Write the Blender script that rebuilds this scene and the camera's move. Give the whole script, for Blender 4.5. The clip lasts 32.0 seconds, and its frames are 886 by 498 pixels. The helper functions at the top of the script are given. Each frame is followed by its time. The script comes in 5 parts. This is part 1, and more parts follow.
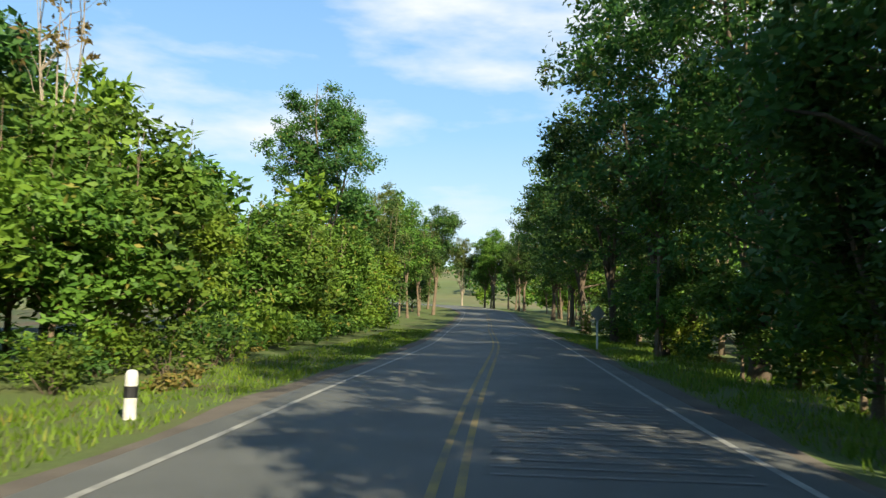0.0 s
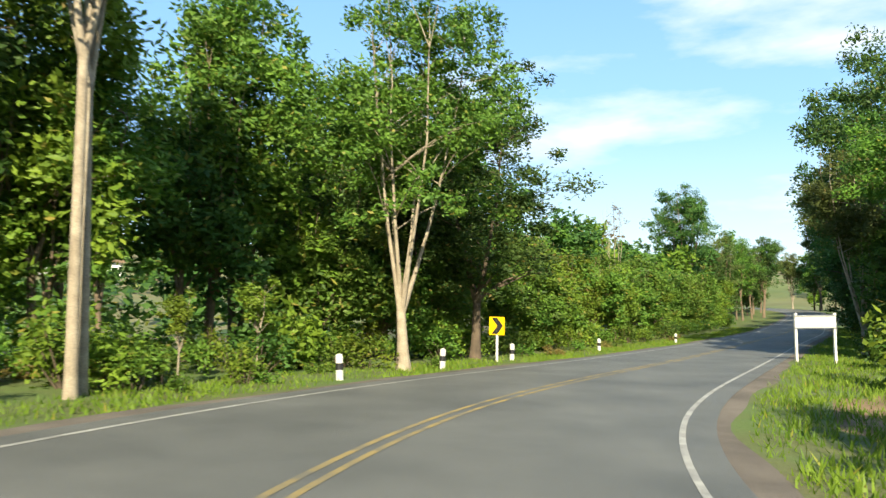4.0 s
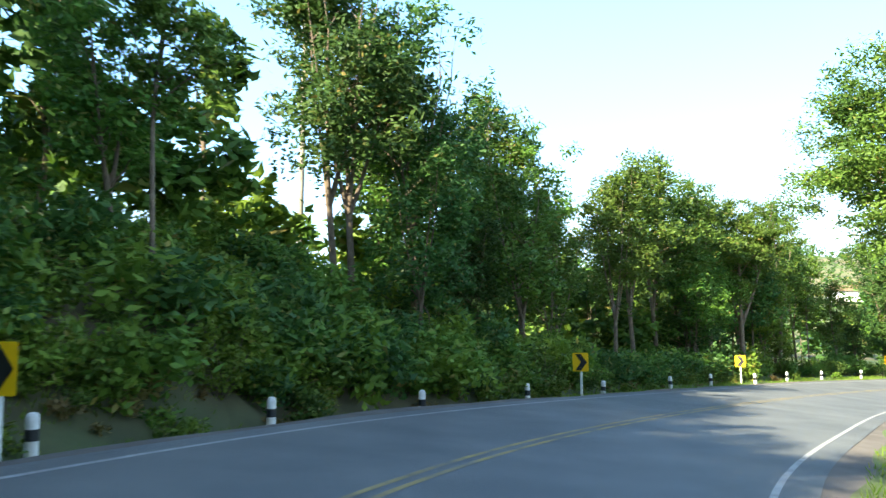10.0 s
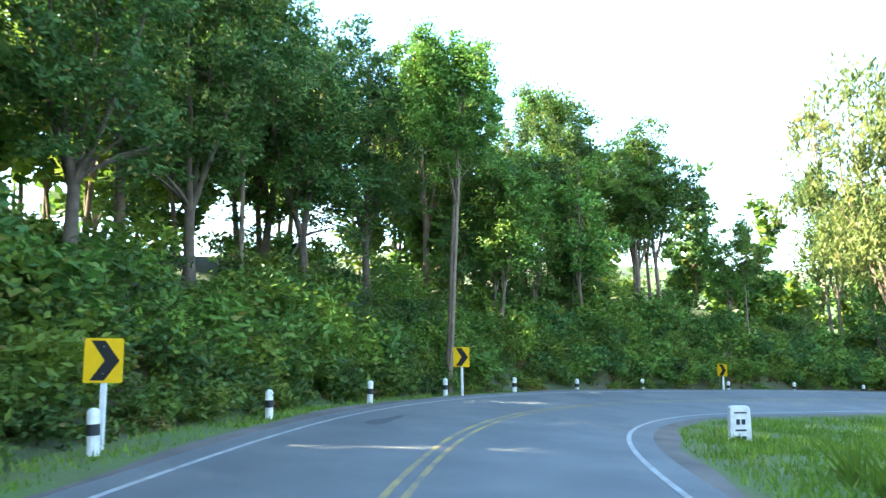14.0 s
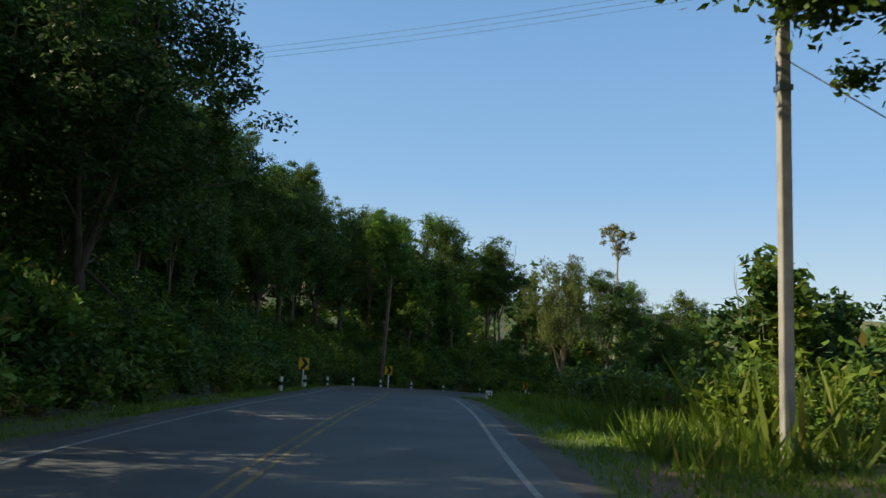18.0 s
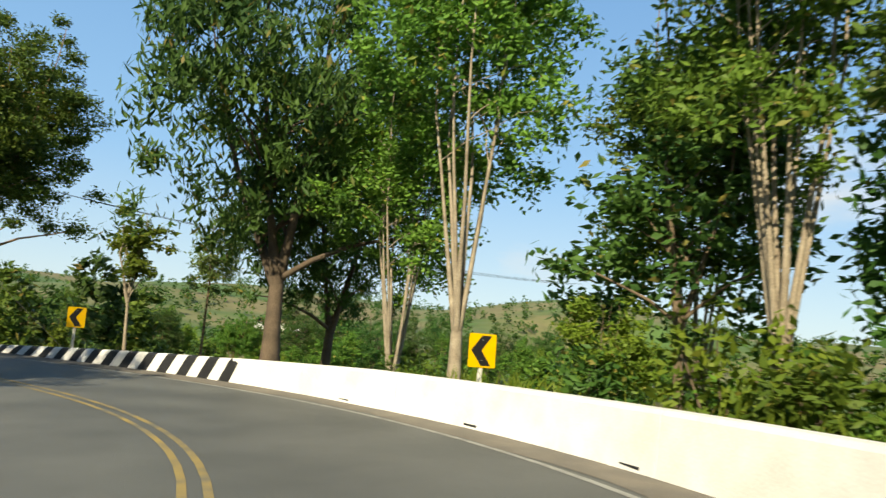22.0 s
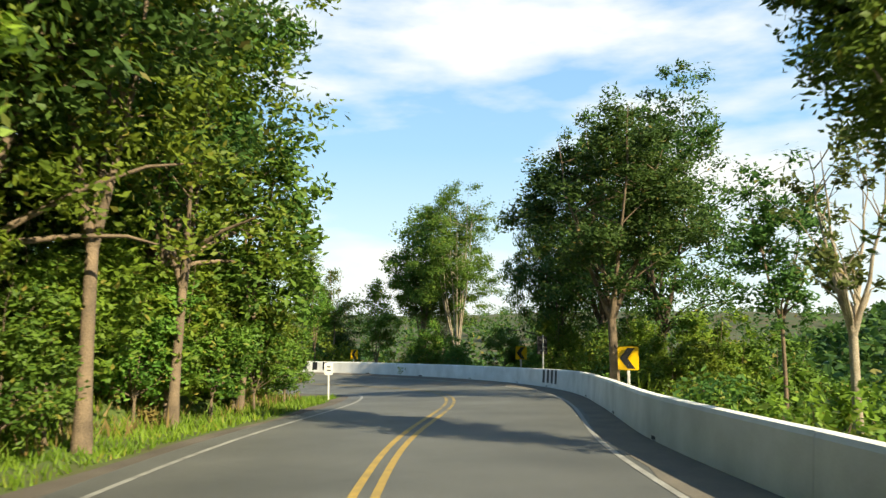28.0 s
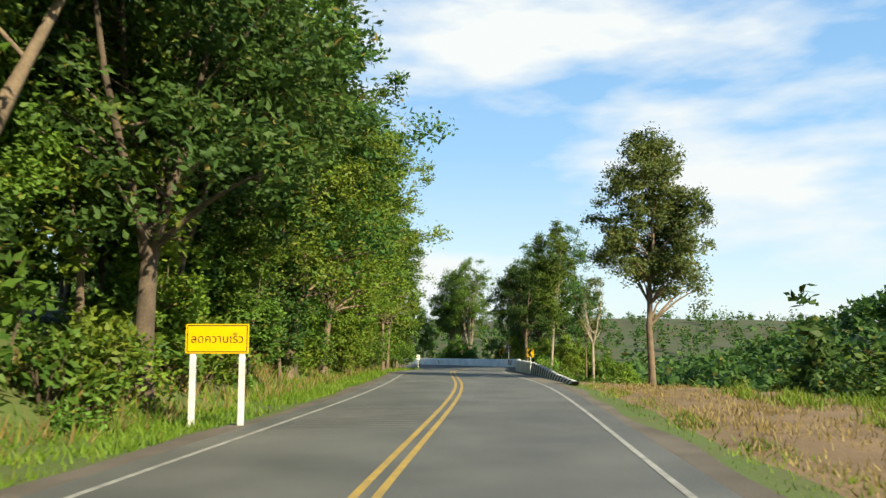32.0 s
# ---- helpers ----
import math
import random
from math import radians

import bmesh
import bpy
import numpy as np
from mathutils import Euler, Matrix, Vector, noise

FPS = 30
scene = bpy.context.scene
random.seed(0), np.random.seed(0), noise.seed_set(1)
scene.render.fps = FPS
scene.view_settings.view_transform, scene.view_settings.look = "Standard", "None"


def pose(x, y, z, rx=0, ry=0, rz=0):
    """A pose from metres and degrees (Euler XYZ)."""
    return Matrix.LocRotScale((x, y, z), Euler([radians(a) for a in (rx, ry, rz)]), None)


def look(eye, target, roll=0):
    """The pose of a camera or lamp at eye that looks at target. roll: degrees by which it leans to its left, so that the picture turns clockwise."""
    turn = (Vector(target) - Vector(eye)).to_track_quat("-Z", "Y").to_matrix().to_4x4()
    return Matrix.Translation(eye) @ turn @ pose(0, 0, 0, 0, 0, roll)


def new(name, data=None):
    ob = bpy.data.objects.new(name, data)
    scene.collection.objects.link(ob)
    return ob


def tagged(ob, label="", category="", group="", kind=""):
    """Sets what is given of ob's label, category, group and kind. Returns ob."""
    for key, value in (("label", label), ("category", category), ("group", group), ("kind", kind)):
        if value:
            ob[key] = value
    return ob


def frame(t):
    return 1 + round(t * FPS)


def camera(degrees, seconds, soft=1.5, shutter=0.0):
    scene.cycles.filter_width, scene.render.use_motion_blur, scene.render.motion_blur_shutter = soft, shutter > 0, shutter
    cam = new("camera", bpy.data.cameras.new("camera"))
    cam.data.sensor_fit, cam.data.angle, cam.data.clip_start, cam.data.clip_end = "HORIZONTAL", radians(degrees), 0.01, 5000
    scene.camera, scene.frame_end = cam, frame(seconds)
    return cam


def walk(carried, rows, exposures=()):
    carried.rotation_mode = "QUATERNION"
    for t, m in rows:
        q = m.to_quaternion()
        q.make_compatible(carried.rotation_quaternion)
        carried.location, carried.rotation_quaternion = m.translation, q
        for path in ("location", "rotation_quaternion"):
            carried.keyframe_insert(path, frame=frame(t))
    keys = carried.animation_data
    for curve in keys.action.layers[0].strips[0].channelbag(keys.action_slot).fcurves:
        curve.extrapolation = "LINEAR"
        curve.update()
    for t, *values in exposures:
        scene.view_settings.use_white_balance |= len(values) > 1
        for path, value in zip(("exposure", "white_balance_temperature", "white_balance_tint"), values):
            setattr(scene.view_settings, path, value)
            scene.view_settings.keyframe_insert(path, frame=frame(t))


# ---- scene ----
cam = camera(60.7, 32.0, soft=1.4, shutter=0.16)
PATH = [
    (0, (0.000, 0.000, 1.600), (-0.000, 1.995, 1.744), 1.41),
    (0.5, (-0.165, -6.699, 1.779), (-0.207, -4.704, 1.911), 1.73),
    (1, (-0.288, -13.300, 1.951), (-0.389, -11.306, 2.082), 1.96),
    (1.5, (-0.383, -19.787, 2.107), (-0.557, -17.800, 2.253), 0.78),
    (2, (-0.529, -26.202, 2.233), (-0.790, -24.226, 2.397), 0.38),
    (2.5, (-0.228, -32.348, 2.330), (-0.606, -30.390, 2.481), -0.45),
    (3, (0.537, -38.425, 2.440), (0.022, -36.498, 2.581), -1.04),
    (3.5, (1.744, -44.135, 2.603), (1.077, -42.253, 2.727), -1.12),
    (4, (3.363, -49.511, 2.815), (2.534, -47.696, 2.960), -0.22),
    (4.5, (5.412, -54.687, 3.057), (4.428, -52.960, 3.280), 0.17),
    (5, (8.412, -60.138, 3.373), (7.294, -58.502, 3.644), 0.76),
    (5.5, (12.160, -65.738, 3.749), (10.928, -64.187, 4.029), 1.59),
    (6, (16.223, -71.179, 4.152), (14.896, -69.707, 4.416), 2.34),
    (6.5, (20.171, -76.152, 4.545), (18.766, -74.749, 4.786), 2.69),
    (7, (23.845, -80.505, 4.904), (22.376, -79.167, 5.130), 2.51),
    (7.5, (27.905, -84.602, 5.238), (26.365, -83.346, 5.461), 2.31),
    (8, (32.179, -88.465, 5.549), (30.557, -87.315, 5.762), 2.21),
    (8.5, (36.482, -91.909, 5.852), (34.772, -90.894, 6.072), 1.76),
    (9, (41.251, -95.003, 6.153), (39.454, -94.155, 6.382), 0.85),
    (9.5, (46.313, -97.667, 6.452), (44.435, -97.015, 6.671), -0.27),
    (10, (51.361, -99.618, 6.753), (49.412, -99.203, 6.932), -0.15),
    (10.5, (56.270, -100.977, 7.059), (54.282, -100.782, 7.158), -0.24),
    (11, (61.467, -101.826, 7.369), (59.471, -101.892, 7.464), -0.45),
    (11.5, (66.308, -102.249, 7.670), (64.337, -102.564, 7.788), -0.06),
    (12, (70.767, -102.366, 7.956), (68.839, -102.882, 8.094), 0.82),
    (12.5, (75.080, -101.853, 8.242), (73.202, -102.525, 8.393), 0.95),
    (13, (79.804, -100.535, 8.537), (77.977, -101.329, 8.712), 0.77),
    (13.5, (84.568, -98.678, 8.826), (82.781, -99.557, 9.008), 0.30),
    (14, (89.162, -96.589, 9.093), (87.403, -97.522, 9.284), -0.24),
    (14.5, (93.747, -94.324, 9.312), (92.006, -95.287, 9.520), -0.58),
    (15, (98.228, -92.202, 9.450), (96.493, -93.173, 9.670), -0.57),
    (15.5, (102.601, -90.248, 9.524), (100.860, -91.208, 9.752), -0.31),
    (16, (106.905, -88.382, 9.572), (105.152, -89.316, 9.803), 0.03),
    (16.5, (111.183, -86.521, 9.627), (109.413, -87.422, 9.860), 0.28),
    (17, (115.455, -84.633, 9.709), (113.666, -85.496, 9.942), 0.56),
    (17.5, (119.601, -83.019, 9.783), (117.788, -83.828, 10.022), 1.63),
    (18, (123.403, -82.150, 9.846), (121.550, -82.857, 10.106), 2.69),
    (18.5, (127.188, -81.131, 9.878), (125.289, -81.701, 10.140), 3.42),
    (19, (131.187, -80.194, 9.870), (129.244, -80.586, 10.133), 3.31),
    (19.5, (135.252, -79.754, 9.840), (133.277, -79.934, 10.106), 3.50),
    (20, (140.327, -79.752, 9.792), (138.347, -79.667, 10.062), 3.28),
    (20.5, (144.958, -80.406, 9.769), (143.015, -80.012, 10.032), 3.10),
    (21, (148.611, -81.591, 9.763), (146.760, -80.879, 10.022), 3.56),
    (21.5, (152.239, -83.460, 9.773), (150.544, -82.432, 10.037), 4.44),
    (22, (155.595, -86.016, 9.792), (154.115, -84.696, 10.052), 4.61),
    (22.5, (158.681, -88.921, 9.847), (157.441, -87.373, 10.099), 3.28),
    (23, (160.946, -92.677, 9.958), (160.021, -90.918, 10.182), 1.99),
    (23.5, (162.597, -97.096, 10.141), (162.015, -95.193, 10.341), 1.29),
    (24, (163.579, -101.868, 10.394), (163.318, -99.895, 10.590), 0.86),
    (24.5, (163.994, -106.605, 10.747), (163.964, -104.612, 10.911), 0.46),
    (25, (163.650, -111.721, 11.165), (163.830, -109.735, 11.318), -0.34),
    (25.5, (162.573, -117.076, 11.594), (162.922, -115.114, 11.753), -0.72),
    (26, (160.988, -122.651, 11.905), (161.442, -120.709, 12.068), -0.61),
    (26.5, (159.209, -128.437, 12.112), (159.711, -126.509, 12.277), -0.28),
    (27, (157.437, -134.143, 12.274), (157.948, -132.218, 12.440), 0.02),
    (27.5, (155.829, -139.451, 12.448), (156.325, -137.521, 12.622), 0.04),
    (28, (154.513, -144.425, 12.664), (154.984, -142.490, 12.849), -0.27),
    (28.5, (153.303, -149.468, 12.858), (153.761, -147.530, 13.043), -0.38),
    (29, (152.379, -154.537, 13.028), (152.821, -152.595, 13.212), -0.61),
    (29.5, (151.652, -159.775, 13.184), (152.073, -157.829, 13.369), -0.85),
    (30, (150.288, -165.099, 13.337), (150.707, -163.152, 13.518), -0.07),
    (30.5, (148.559, -170.410, 13.501), (148.990, -168.467, 13.694), -0.21),
    (31, (147.015, -175.783, 13.674), (147.452, -173.840, 13.860), -0.18),
    (31.5, (145.341, -181.446, 13.844), (145.768, -179.502, 14.036), 0.50),
    (32, (143.575, -187.318, 13.990), (144.005, -185.375, 14.187), 0.04),
]
EXPOSURES = [(0, 0.85, 7500, 3), (2, 0.6, 7300, 3), (3.5, 1.2, 7600, 3), (4.5, 1.0, 7400, 3), (6.5, 0.75, 7500, 3), (7.5, 0.8, 7700, 3), (8.5, 1.5, 8000, 3), (9.5, 1.95, 7500, 3), (10, 2.3, 7000, 3),
             (10.5, 2.95, 6900, 3), (11, 3.3, 6900, 3), (12, 3.65, 6900, 3), (14.5, 3.35, 6900, 3), (16.5, 1.4, 7400, 12), (17.5, 0.65, 7300, 10), (18, 0.4, 7500, 5), (18.5, 0.0, 6700, 3), (19, -0.25, 6600, 3), (19.5, -0.2, 6800, 3), (20, 0.1, 7300, 3),
             (20.5, 0.45, 7700, 3), (21.5, 0.75, 8000, 3), (22.3, 0.4, 7500, 3), (23, -0.05, 6500, 3), (24, 0.45, 6900, 3), (25.5, 0.3, 6700, 3), (27.5, 0.85, 8000, 2), (28, 0.95, 8200, 2), (28.5, 0.65, 7600, 2),
             (29, 0.4, 7200, 2), (30, 0.45, 7500, 2), (31, 0.75, 7900, 2), (32, 0.8, 7800, 2)]
walk(cam, [(t, look(eye, target, roll)) for t, eye, target, roll in PATH], EXPOSURES)

# ---- light ----
SUN_AZ, SUN_EL = (0.46, -0.89), 32.0
world = bpy.data.worlds.new("sky")
scene.world = world
world.use_nodes = True
wn, wl = world.node_tree.nodes, world.node_tree.links
sky = wn.new("ShaderNodeTexSky")
sky.sky_type, sky.sun_disc = "NISHITA", False
sky.sun_elevation = radians(SUN_EL)
sky.sun_rotation = math.atan2(SUN_AZ[0], SUN_AZ[1])
sky.air_density, sky.dust_density, sky.ozone_density = 1.0, 0.6, 1.0
wn["Background"].inputs["Strength"].default_value = 0.125
# thin white cloud in the sky
wtc, wmap, wno, wrp, wmx = (wn.new("ShaderNode" + k) for k in ("TexCoord", "Mapping", "TexNoise", "ValToRGB", "Mix"))
wmap.inputs["Scale"].default_value, wmap.inputs["Location"].default_value = (1.0, 1.0, 3.4), (0.35, 0.1, 0.0)
wno.inputs["Scale"].default_value, wno.inputs["Detail"].default_value, wno.inputs["Roughness"].default_value = 2.3, 7, 0.52
wrp.color_ramp.elements[0].position, wrp.color_ramp.elements[1].position = 0.57, 0.71
wmx.data_type = "RGBA"
wmx.inputs[7].default_value = (4.1, 4.5, 5.4, 1)
wl.new(wtc.outputs["Generated"], wmap.inputs["Vector"])
wl.new(wmap.outputs[0], wno.inputs["Vector"])
wdot, wadd = wn.new("ShaderNodeVectorMath"), wn.new("ShaderNodeMath")
wdot.operation, wadd.operation = "DOT_PRODUCT", "MULTIPLY_ADD"
wdot.inputs[1].default_value = (0.82, 0.57, 0.0)
wadd.inputs[1].default_value = 0.125
wl.new(wtc.outputs["Generated"], wdot.inputs[0])
wl.new(wdot.outputs["Value"], wadd.inputs[0])
wl.new(wno.outputs["Fac"], wadd.inputs[2])
wl.new(wadd.outputs[0], wrp.inputs["Fac"])
wl.new(wrp.outputs[0], wmx.inputs[0])
wsp, wgr, wbl = (wn.new("ShaderNode" + k) for k in ("SeparateXYZ", "ValToRGB", "Mix"))
wbl.data_type = "RGBA"
wbl.inputs[0].default_value = 0.85
for pos, col in ((0.0, (3.4, 4.4, 5.6, 1)), (0.22, (1.5, 3.05, 5.7, 1)), (0.44, (1.0, 2.35, 5.0, 1)), (0.64, (0.5, 1.15, 2.5, 1)), (1.0, (0.3, 0.75, 1.8, 1))):
    el = wgr.color_ramp.elements[0] if pos == 0.0 else wgr.color_ramp.elements[-1] if pos == 1.0 else wgr.color_ramp.elements.new(pos)
    el.color = col
wl.new(wtc.outputs["Generated"], wsp.inputs[0])
wl.new(wsp.outputs["Z"], wgr.inputs["Fac"])
wl.new(sky.outputs[0], wbl.inputs[6])
wl.new(wgr.outputs[0], wbl.inputs[7])
wl.new(wbl.outputs[2], wmx.inputs[6])
wl.new(wmx.outputs[2], wn["Background"].inputs["Color"])
sun = new("sun", bpy.data.lights.new("sun", "SUN"))
sun.data.energy, sun.data.angle, sun.data.color = 5.0, radians(0.6), (1.0, 0.92, 0.78)
sv = Vector((SUN_AZ[0], SUN_AZ[1], 0)).normalized() * math.cos(radians(SUN_EL)) + Vector((0, 0, math.sin(radians(SUN_EL))))
sun.matrix_world = look(sv * 300, (0, 0, 0))


# ---- materials ----
def material(name, base, rough=0.8, scale=6.0, amount=0.35, fine=60.0, bump=0.3, second=None, coords="Object", metal=0.0, spread=0.5):
    """A surface with broad patches, fine grain and relief; scale and fine are per metre."""
    m = bpy.data.materials.new(name)
    m.use_nodes = True
    n, l = m.node_tree.nodes, m.node_tree.links
    b = n["Principled BSDF"]
    tc = n.new("ShaderNodeTexCoord")
    n1, n2 = n.new("ShaderNodeTexNoise"), n.new("ShaderNodeTexNoise")
    n1.inputs["Scale"].default_value, n1.inputs["Detail"].default_value = scale, 5
    n2.inputs["Scale"].default_value, n2.inputs["Detail"].default_value = fine, 4
    for x in (n1, n2):
        l.new(tc.outputs[coords], x.inputs["Vector"])
    ramp = n.new("ShaderNodeValToRGB")
    ramp.color_ramp.elements[0].position, ramp.color_ramp.elements[1].position = 0.5 - spread / 2, 0.5 + spread / 2
    dark = second or tuple(c * (1 - amount) for c in base)
    ramp.color_ramp.elements[0].color, ramp.color_ramp.elements[1].color = (*dark, 1), (*base, 1)
    l.new(n1.outputs["Fac"], ramp.inputs["Fac"])
    mix = n.new("ShaderNodeMix")
    mix.data_type, mix.blend_type = "RGBA", "OVERLAY"
    mix.inputs[0].default_value = amount
    l.new(ramp.outputs[0], mix.inputs[6])
    l.new(n2.outputs["Fac"], mix.inputs[7])
    l.new(mix.outputs[2], b.inputs["Base Color"])
    b.inputs["Roughness"].default_value, b.inputs["Metallic"].default_value = rough, metal
    bm = n.new("ShaderNodeBump")
    bm.inputs["Strength"].default_value, bm.inputs["Distance"].default_value = bump, 0.02
    l.new(n2.outputs["Fac"], bm.inputs["Height"])
    l.new(bm.outputs[0], b.inputs["Normal"])
    return m


def leaf_material(name, base, light, clear=0.42, vary=0.5):
    """Leaves: colour differs from leaf to leaf and from plant to plant, light shines through."""
    m = bpy.data.materials.new(name)
    m.use_nodes = True
    n, l = m.node_tree.nodes, m.node_tree.links
    b = n["Principled BSDF"]
    geo, info = n.new("ShaderNodeNewGeometry"), n.new("ShaderNodeObjectInfo")
    tc, noi = n.new("ShaderNodeTexCoord"), n.new("ShaderNodeTexNoise")
    noi.inputs["Scale"].default_value = 0.55
    l.new(tc.outputs["Object"], noi.inputs["Vector"])
    mix = n.new("ShaderNodeMix")
    mix.data_type = "RGBA"
    mix.inputs[6].default_value, mix.inputs[7].default_value = (*base, 1), (*light, 1)
    add = n.new("ShaderNodeMath")
    add.operation = "MULTIPLY_ADD"
    add.inputs[1].default_value = vary
    l.new(geo.outputs["Random Per Island"], add.inputs[0])
    sub = n.new("ShaderNodeMath")
    sub.operation = "MULTIPLY_ADD"
    sub.inputs[1].default_value, sub.inputs[2].default_value = 1.6, -0.55
    l.new(noi.outputs["Fac"], sub.inputs[0])
    l.new(sub.outputs[0], add.inputs[2])
    l.new(add.outputs[0], mix.inputs[0])
    hsv = n.new("ShaderNodeHueSaturation")
    ran = n.new("ShaderNodeMapRange")
    ran.inputs[3].default_value, ran.inputs[4].default_value = 0.75, 1.25
    l.new(info.outputs["Random"], ran.inputs[0])
    l.new(ran.outputs[0], hsv.inputs["Value"])
    hue = n.new("ShaderNodeMapRange")
    hue.inputs[3].default_value, hue.inputs[4].default_value = 0.478, 0.512
    l.new(info.outputs["Random"], hue.inputs[0])
    l.new(hue.outputs[0], hsv.inputs["Hue"])
    odd, dry = n.new("ShaderNodeMapRange"), n.new("ShaderNodeMix")
    odd.inputs[1].default_value, odd.inputs[2].default_value, odd.inputs[4].default_value = 0.94, 1.0, 0.8
    dry.data_type = "RGBA"
    dry.inputs[7].default_value = (0.30, 0.22, 0.06, 1)
    l.new(geo.outputs["Random Per Island"], odd.inputs[0])
    l.new(odd.outputs[0], dry.inputs[0])
    l.new(mix.outputs[2], dry.inputs[6])
    l.new(dry.outputs[2], hsv.inputs["Color"])
    l.new(hsv.outputs[0], b.inputs["Base Color"])
    b.inputs["Roughness"].default_value = 0.55
    b.inputs["Specular IOR Level"].default_value = 0.25
    tr, ms = n.new("ShaderNodeBsdfTranslucent"), n.new("ShaderNodeMixShader")
    l.new(hsv.outputs[0], tr.inputs["Color"])
    ms.inputs[0].default_value = clear
    l.new(b.outputs[0], ms.inputs[1])
    l.new(tr.outputs[0], ms.inputs[2])
    l.new(ms.outputs[0], n["Material Output"].inputs["Surface"])
    return m


ASPHALT = material("asphalt", (0.148, 0.153, 0.144), 0.66, 0.45, 0.5, 110, 0.6, second=(0.088, 0.094, 0.091), spread=0.42)
GRAVEL = material("gravel_shoulder", (0.17, 0.145, 0.12), 0.95, 0.8, 0.5, 45, 0.8)
GRASSY = material("grassy_soil", (0.075, 0.14, 0.025), 0.95, 0.5, 0.5, 14, 0.9, second=(0.10, 0.10, 0.035))
FOREST_FLOOR = material("forest_floor", (0.035, 0.075, 0.018), 0.95, 0.11, 0.6, 1.1, 1.0, second=(0.085, 0.064, 0.034), spread=0.3)
FIELDS = material("far_fields", (0.17, 0.15, 0.07), 0.95, 0.014, 0.35, 0.09, 0.3, second=(0.065, 0.125, 0.03), spread=0.22)
DRY_SOIL = material("reddish_soil", (0.25, 0.165, 0.09), 0.95, 0.7, 0.5, 18, 0.9)
YELLOW_PAINT = material("yellow_line_paint", (0.50, 0.33, 0.07), 0.7, 3.0, 0.5, 90, 0.3, second=(0.30, 0.22, 0.08))
YELLOW_WORN = material("worn_yellow_paint", (0.36, 0.26, 0.08), 0.75, 1.3, 0.5, 90, 0.3, second=(0.15, 0.14, 0.105), spread=0.3)
WHITE_PAINT = material("white_line_paint", (0.42, 0.42, 0.39), 0.7, 3.0, 0.5, 90, 0.3, second=(0.20, 0.20, 0.19))
WALL_WHITE = material("whitewashed_concrete", (0.86, 0.86, 0.84), 0.8, 1.1, 0.28, 34, 0.2, second=(0.66, 0.66, 0.63), spread=0.36)
WALL_BLACK = material("black_paint", (0.022, 0.023, 0.026), 0.6, 3.0, 0.5, 60, 0.3)
POST_WHITE = material("white_post_paint", (0.78, 0.78, 0.75), 0.6, 5.0, 0.3, 60, 0.2, second=(0.5, 0.48, 0.43))
SIGN_YELLOW = material("yellow_sign_sheet", (0.85, 0.50, 0.01), 0.4, 5.0, 0.15, 90, 0.05)
SIGN_BLACK = material("black_sign_sheet", (0.015, 0.015, 0.017), 0.45, 5.0, 0.2, 90, 0.05)
SIGN_BACK = material("grey_sheet_metal", (0.42, 0.43, 0.44), 0.45, 4.0, 0.3, 60, 0.1, metal=0.5)
CONCRETE = material("grey_concrete", (0.36, 0.34, 0.31), 0.9, 2.0, 0.4, 50, 0.4)
BARK_PALE = material("pale_bark", (0.42, 0.36, 0.27), 0.9, 2.5, 0.55, 30, 1.0, second=(0.20, 0.16, 0.115))
BARK_BROWN = material("brown_bark", (0.24, 0.175, 0.115), 0.95, 2.5, 0.55, 30, 1.0, second=(0.10, 0.075, 0.052))
BARK_DARK = material("dark_bark", (0.15, 0.11, 0.075), 0.95, 2.5, 0.55, 30, 1.0, second=(0.06, 0.045, 0.033))
BARK_RED = material("ochre_bark", (0.34, 0.20, 0.10), 0.95, 2.5, 0.5, 30, 1.0, second=(0.15, 0.095, 0.06))
RUST = material("brown_stain", (0.30, 0.23, 0.16), 0.9, 6.0, 0.5, 60, 0.2, second=(0.45, 0.42, 0.37))
SANDY = material("sandy_gravel", (0.21, 0.185, 0.15), 0.95, 1.2, 0.5, 60, 0.6, second=(0.13, 0.12, 0.105))
TAR = material("old_tar", (0.075, 0.075, 0.075), 0.7, 2.0, 0.5, 110, 0.5)
RUMBLE_FADED = material("faded_rumble_paint", (0.26, 0.26, 0.25), 0.75, 4.0, 0.5, 90, 0.3, second=(0.14, 0.14, 0.135))
RUMBLE_PAINT = material("rumble_paint", (0.42, 0.42, 0.40), 0.75, 4.0, 0.5, 90, 0.3, second=(0.18, 0.18, 0.175))
WIRE = material("dark_cable", (0.03, 0.03, 0.03), 0.6, 5, 0.2, 50, 0.1)
LEAF = leaf_material("leaf_green", (0.036, 0.10, 0.017), (0.165, 0.285, 0.042), 0.34)
LEAF_YELLOW = leaf_material("leaf_yellow_green", (0.075, 0.15, 0.02), (0.22, 0.315, 0.04), 0.38)
LEAF_DARK = leaf_material("leaf_dark_green", (0.026, 0.078, 0.020), (0.098, 0.195, 0.040), 0.36)
LEAF_GREY = leaf_material("leaf_grey_green", (0.07, 0.115, 0.032), (0.18, 0.235, 0.065))
LEAF_DRY = leaf_material("leaf_dry", (0.13, 0.12, 0.03), (0.28, 0.22, 0.07), 0.3)
GRASS = leaf_material("grass_blade", (0.075, 0.14, 0.015), (0.20, 0.28, 0.035), 0.4)
GRASS_DRY = leaf_material("dry_grass_blade", (0.22, 0.17, 0.06), (0.38, 0.30, 0.12), 0.3)

